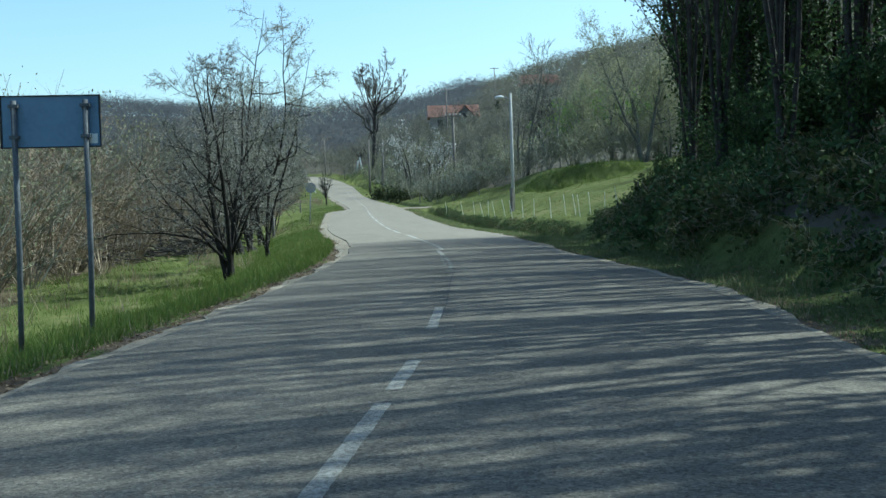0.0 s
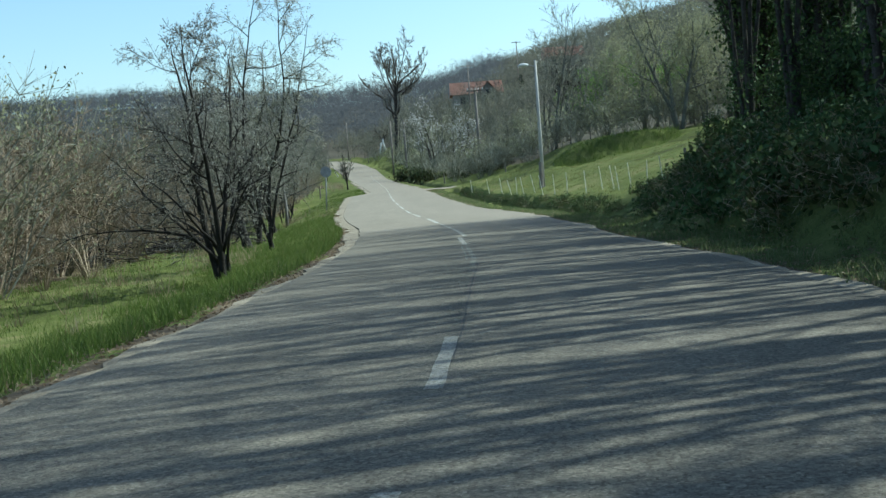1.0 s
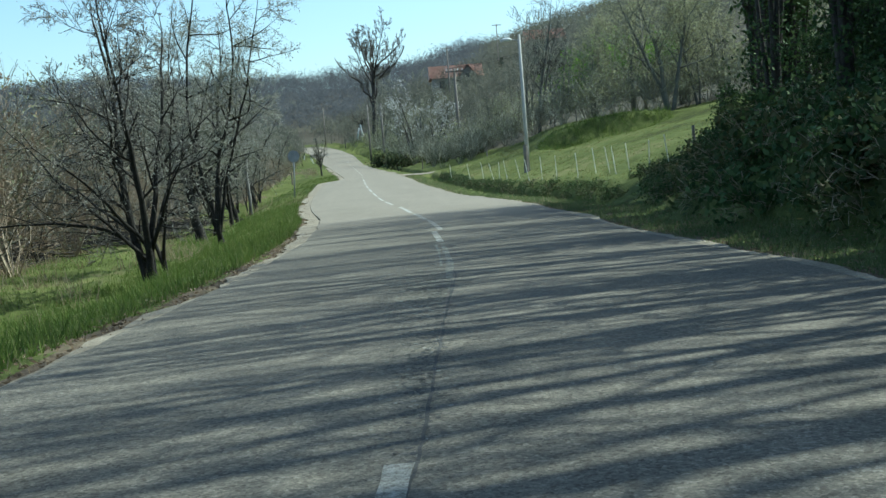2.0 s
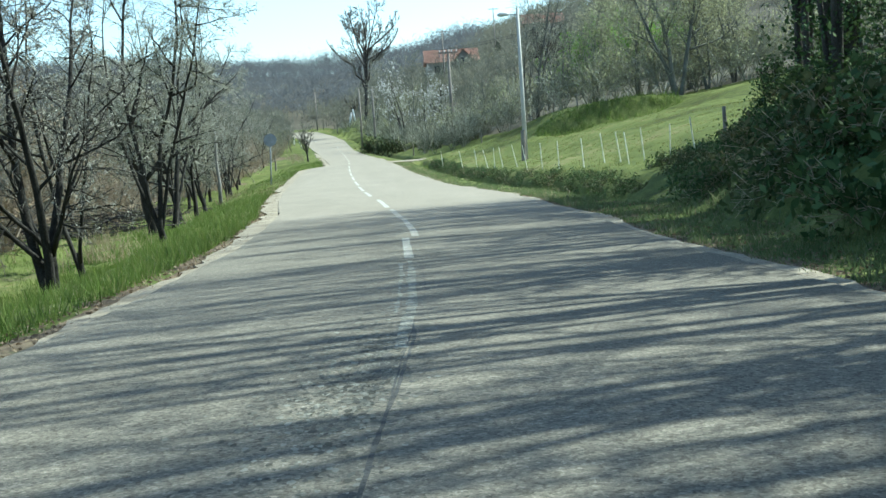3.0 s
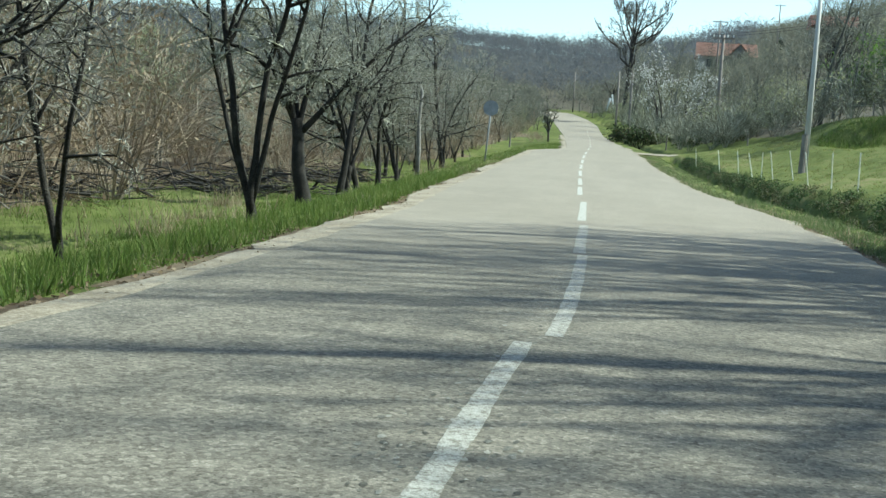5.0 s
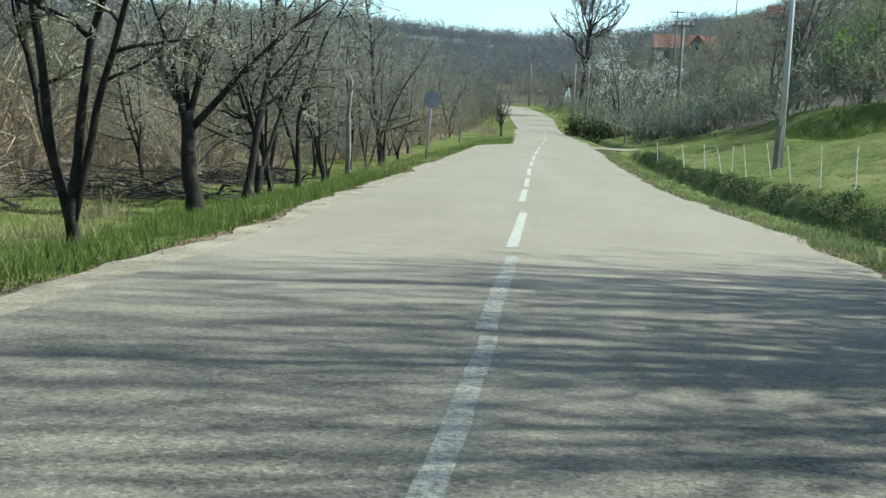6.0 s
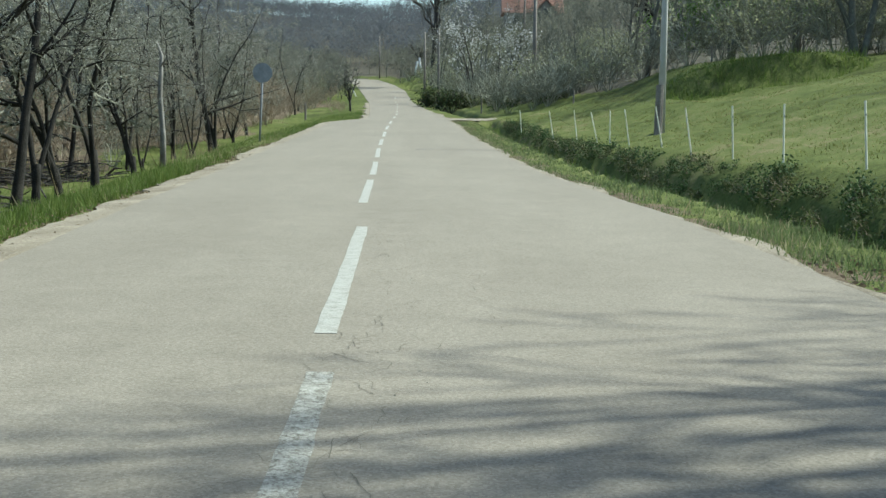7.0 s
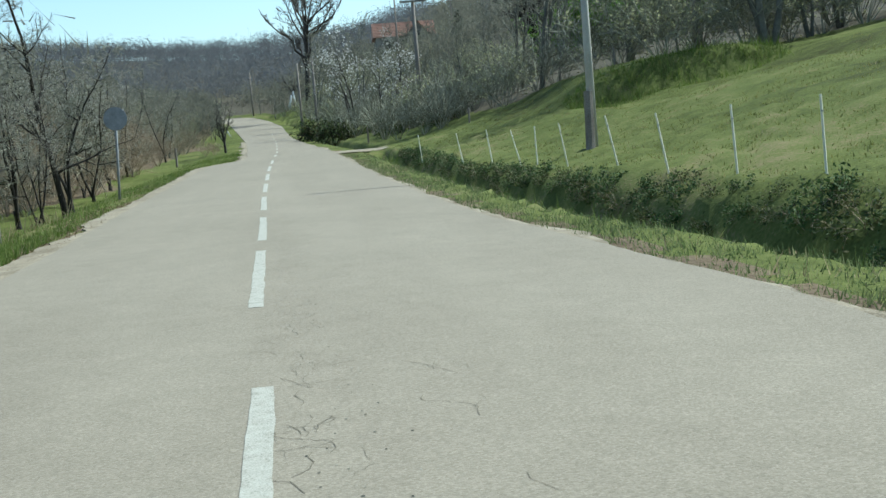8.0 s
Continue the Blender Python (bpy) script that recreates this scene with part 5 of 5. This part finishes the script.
# ---- fence in the pasture ----
post_rng = np.random.default_rng(121)
fence_post = thing("fence_post", "thin white electric-fence post leaning in the grass", "fence post", "white fence posts", pose(6.17, 55.6, gz(6.17, 55.6), 1, -3, 0))
Build().tube([(0, 0, -0.2), (0, 0, 0.45), (0, 0, 0.92)], [0.016, 0.0155, 0.014], 6).part("stake", M_STAKE, fence_post)
Build().box((-0.012, -0.026, 0.72), (0.012, -0.013, 0.74)).part("clip", M_GALV, fence_post)
for x, y, lean in ((3.75, 80.6, -5), (4.47, 74.0, -9), (5.08, 72.2, -7), (5.33, 68.7, -13), (5.53, 67.5, -1), (5.6, 64.2, -9), (5.85, 60.9, -11), (5.9, 57.9, -9), (6.44, 53.4, -1), (6.86, 50.9, -3), (7.5, 50.9, -6), (7.62, 48.9, -8), (7.55, 47.4, -7), (7.95, 47.2, -5), (7.95, 44.2, 1), (8.1, 42.3, -7)):
    copy_thing(fence_post, pose(x, y, gz(x, y), post_rng.uniform(-3, 3), lean, 0))
corner = thing("wooden_post", "dark weathered wooden fence post", "fence post", "dark wooden posts", pose(8.9, 42.6, gz(8.9, 42.6)) @ Matrix.Scale(0.9, 4))
Build().tube([(0, 0, -0.3), (0.01, 0, 0.5), (0, 0, 1.0)], [0.06, 0.055, 0.05], 7).part("stake", M_POLEWOOD, corner)
for x, y, s in ((7.1, 95, 0.9), (13.2, 90.9, 0.9), (2.6, 108, 1.1)):
    copy_thing(corner, stand(x, y, 30, s))

# ---- left roadside fixtures ----
rs = thing("round_road_sign", "grey back of a round road sign on a leaning post", "road sign", "", pose(-5.15, 73.0, gz(-5.15, 73), 0, 3, 0))
Build().tube([(0, 0, -0.3), (0, 0, 1.2), (0, 0, 2.55)], [0.035] * 3, 8).part("post", M_GALV, rs, "pale steel post", True)
Build().tube([(0, -0.05, 2.25), (0, -0.035, 2.25)], [0.32, 0.32], 24).part("disc", M_GALV, rs, "round grey sign back")
Build().tube([(0, -0.034, 2.25), (0, -0.03, 2.25)], [0.3, 0.3], 24).part("face", M_WHITE, rs)


def delineator(x, y, lean):
    ob = thing("marker_post", "white roadside marker post with a black band", "marker post", "white marker posts", pose(x, y, gz(x, y), 0, lean, 0))
    Build().box((-0.06, -0.04, -0.2), (0.06, 0.04, 0.95), bevel=0.02).part("body", M_WHITE, ob)
    Build().box((-0.063, -0.043, 0.68), (0.063, 0.043, 0.84), bevel=0.02).part("band", M_BLACK, ob)
    return ob


for x, y, lean in ((-11.1, 171.3, -25), (-13.9, 190.6, 8), (-16.6, 204.0, -4)):
    delineator(x, y, lean)
copy_thing(corner, stand(-8.5, 108.6, 0, 1.3))

# ---- whitewashed trunks and house ----
def white_trunk(x, y, lean):
    ob = thing("whitewashed_tree", "small tree with a whitewashed trunk", "tree", "whitewashed trees", pose(x, y, gz(x, y), 0, lean, 0))
    Build().tube([(0, 0, -0.2), (0, 0, 1.2), (0.05, 0, 2.4)], [0.2, 0.17, 0.15], 7).part("trunk", M_WHITE, ob, "whitewashed trunk", True)
    rng = np.random.default_rng(int(y))
    out = grow(rng, 3, 3.2, 0.09, 0.5, (6, 4), (0.5, 0.5), (0.4, 0.3, 0.25), (0.1, 0.18, 0.2), (0.04, 0.02, 0), (0.2, 0.2), 0.015)
    b = Build()
    for lines in out:
        for pts, rad in lines:
            b.tube(np.array(pts) + (0.05, 0, 2.35), rad, 3, False)
    b.part("crown", M_BARK, ob)


white_trunk(-5.9, 238, -10)
white_trunk(-7.0, 239, 9)


def house(x, y, z, w, d, wall, roof, cross, label):
    ob = thing("house", label, "house", "houses on the hillside", pose(x, y, z))
    Build().box((-w / 2, -d / 2, -6), (w / 2, d / 2, wall)).part("wall", M_PLASTER, ob, "pale plaster wall")
    e = 0.5
    r = Build()
    r.v += [(-w / 2 - e, -d / 2 - e, wall - 0.1), (w / 2 + e, -d / 2 - e, wall - 0.1), (w / 2 + e, d / 2 + e, wall - 0.1), (-w / 2 - e, d / 2 + e, wall - 0.1), (-w / 2 - e, 0, wall + roof), (w / 2 + e, 0, wall + roof)]
    r.f += [[0, 1, 5, 4], [2, 3, 4, 5], [0, 4, 3], [1, 2, 5], [3, 2, 1, 0]]
    roof_ob = r.part("roof", M_TILE, ob, "red clay tile roof")
    for i in range(9):
        t = (i + 0.5) / 9
        yy, zz = -d / 2 - e + t * (d / 2 + e), wall - 0.1 + t * (roof + 0.1)
        Build().box((-w / 2 - e, yy - 0.12, zz + 0.02), (w / 2 + e, yy + 0.12, zz + 0.1)).part("tile_course", M_TILE, roof_ob)
    Build().box((w * 0.1, -0.2, wall + roof - 0.5), (w * 0.1 + 0.5, 0.3, wall + roof + 0.7)).part("chimney", M_PLASTER, ob)
    if cross:
        g = Build()
        gx, gw = w * 0.22, 1.9
        g.box((gx - gw + 0.2, -d / 2 - 1.2, -6), (gx + gw - 0.2, -d / 2 + 0.1, wall))
        k = len(g.v)
        g.v += [(gx - gw + 0.2, -d / 2 - 1.2, wall), (gx + gw - 0.2, -d / 2 - 1.2, wall), (gx, -d / 2 - 1.2, wall + roof * 0.75)]
        g.f += [[k, k + 1, k + 2]]
        g.part("gable", M_POLEWOOD, ob, "brown timber gable")
        rr = Build()
        rr.v += [(gx - gw - 0.2, -d / 2 - 1.6, wall - 0.2), (gx, -d / 2 - 1.6, wall + roof * 0.82), (gx + gw + 0.2, -d / 2 - 1.6, wall - 0.2), (gx - gw - 0.2, 0, wall - 0.2), (gx, 0, wall + roof * 0.82), (gx + gw + 0.2, 0, wall - 0.2)]
        rr.f += [[0, 1, 4, 3], [1, 2, 5, 4]]
        rr.part("gable_roof", M_TILE, ob)
        Build().box((gx - 0.5, -d / 2 - 1.26, wall - 0.6), (gx + 0.5, -d / 2 - 1.21, wall + 0.5)).part("window", M_GLASS, ob)
    for i in (-0.3, 0.0):
        Build().box((w * i - 0.5, -d / 2 - 0.05, wall - 2.0), (w * i + 0.5, -d / 2 - 0.01, wall - 0.7)).part("window", M_GLASS, ob)


house(13.2, 240, 16.2, 9.6, 8, 2.6, 2.6, True, "pale house with a red tiled roof among the trees")
for x, y, s in ((7.5, 228, 1.9), (9.5, 230, 2.1), (11.5, 228, 2.3), (13.2, 231, 2.0), (15.2, 229, 2.2), (17.5, 231, 2.0), (10.6, 224, 1.9), (14.4, 225, 1.9)):
    copy_thing(under_a, stand(x, y, 50 * x, s))
house(32.5, 250, 24.5, 7.5, 7, 1.6, 2.2, False, "pale house with a faded red roof on the hillside")
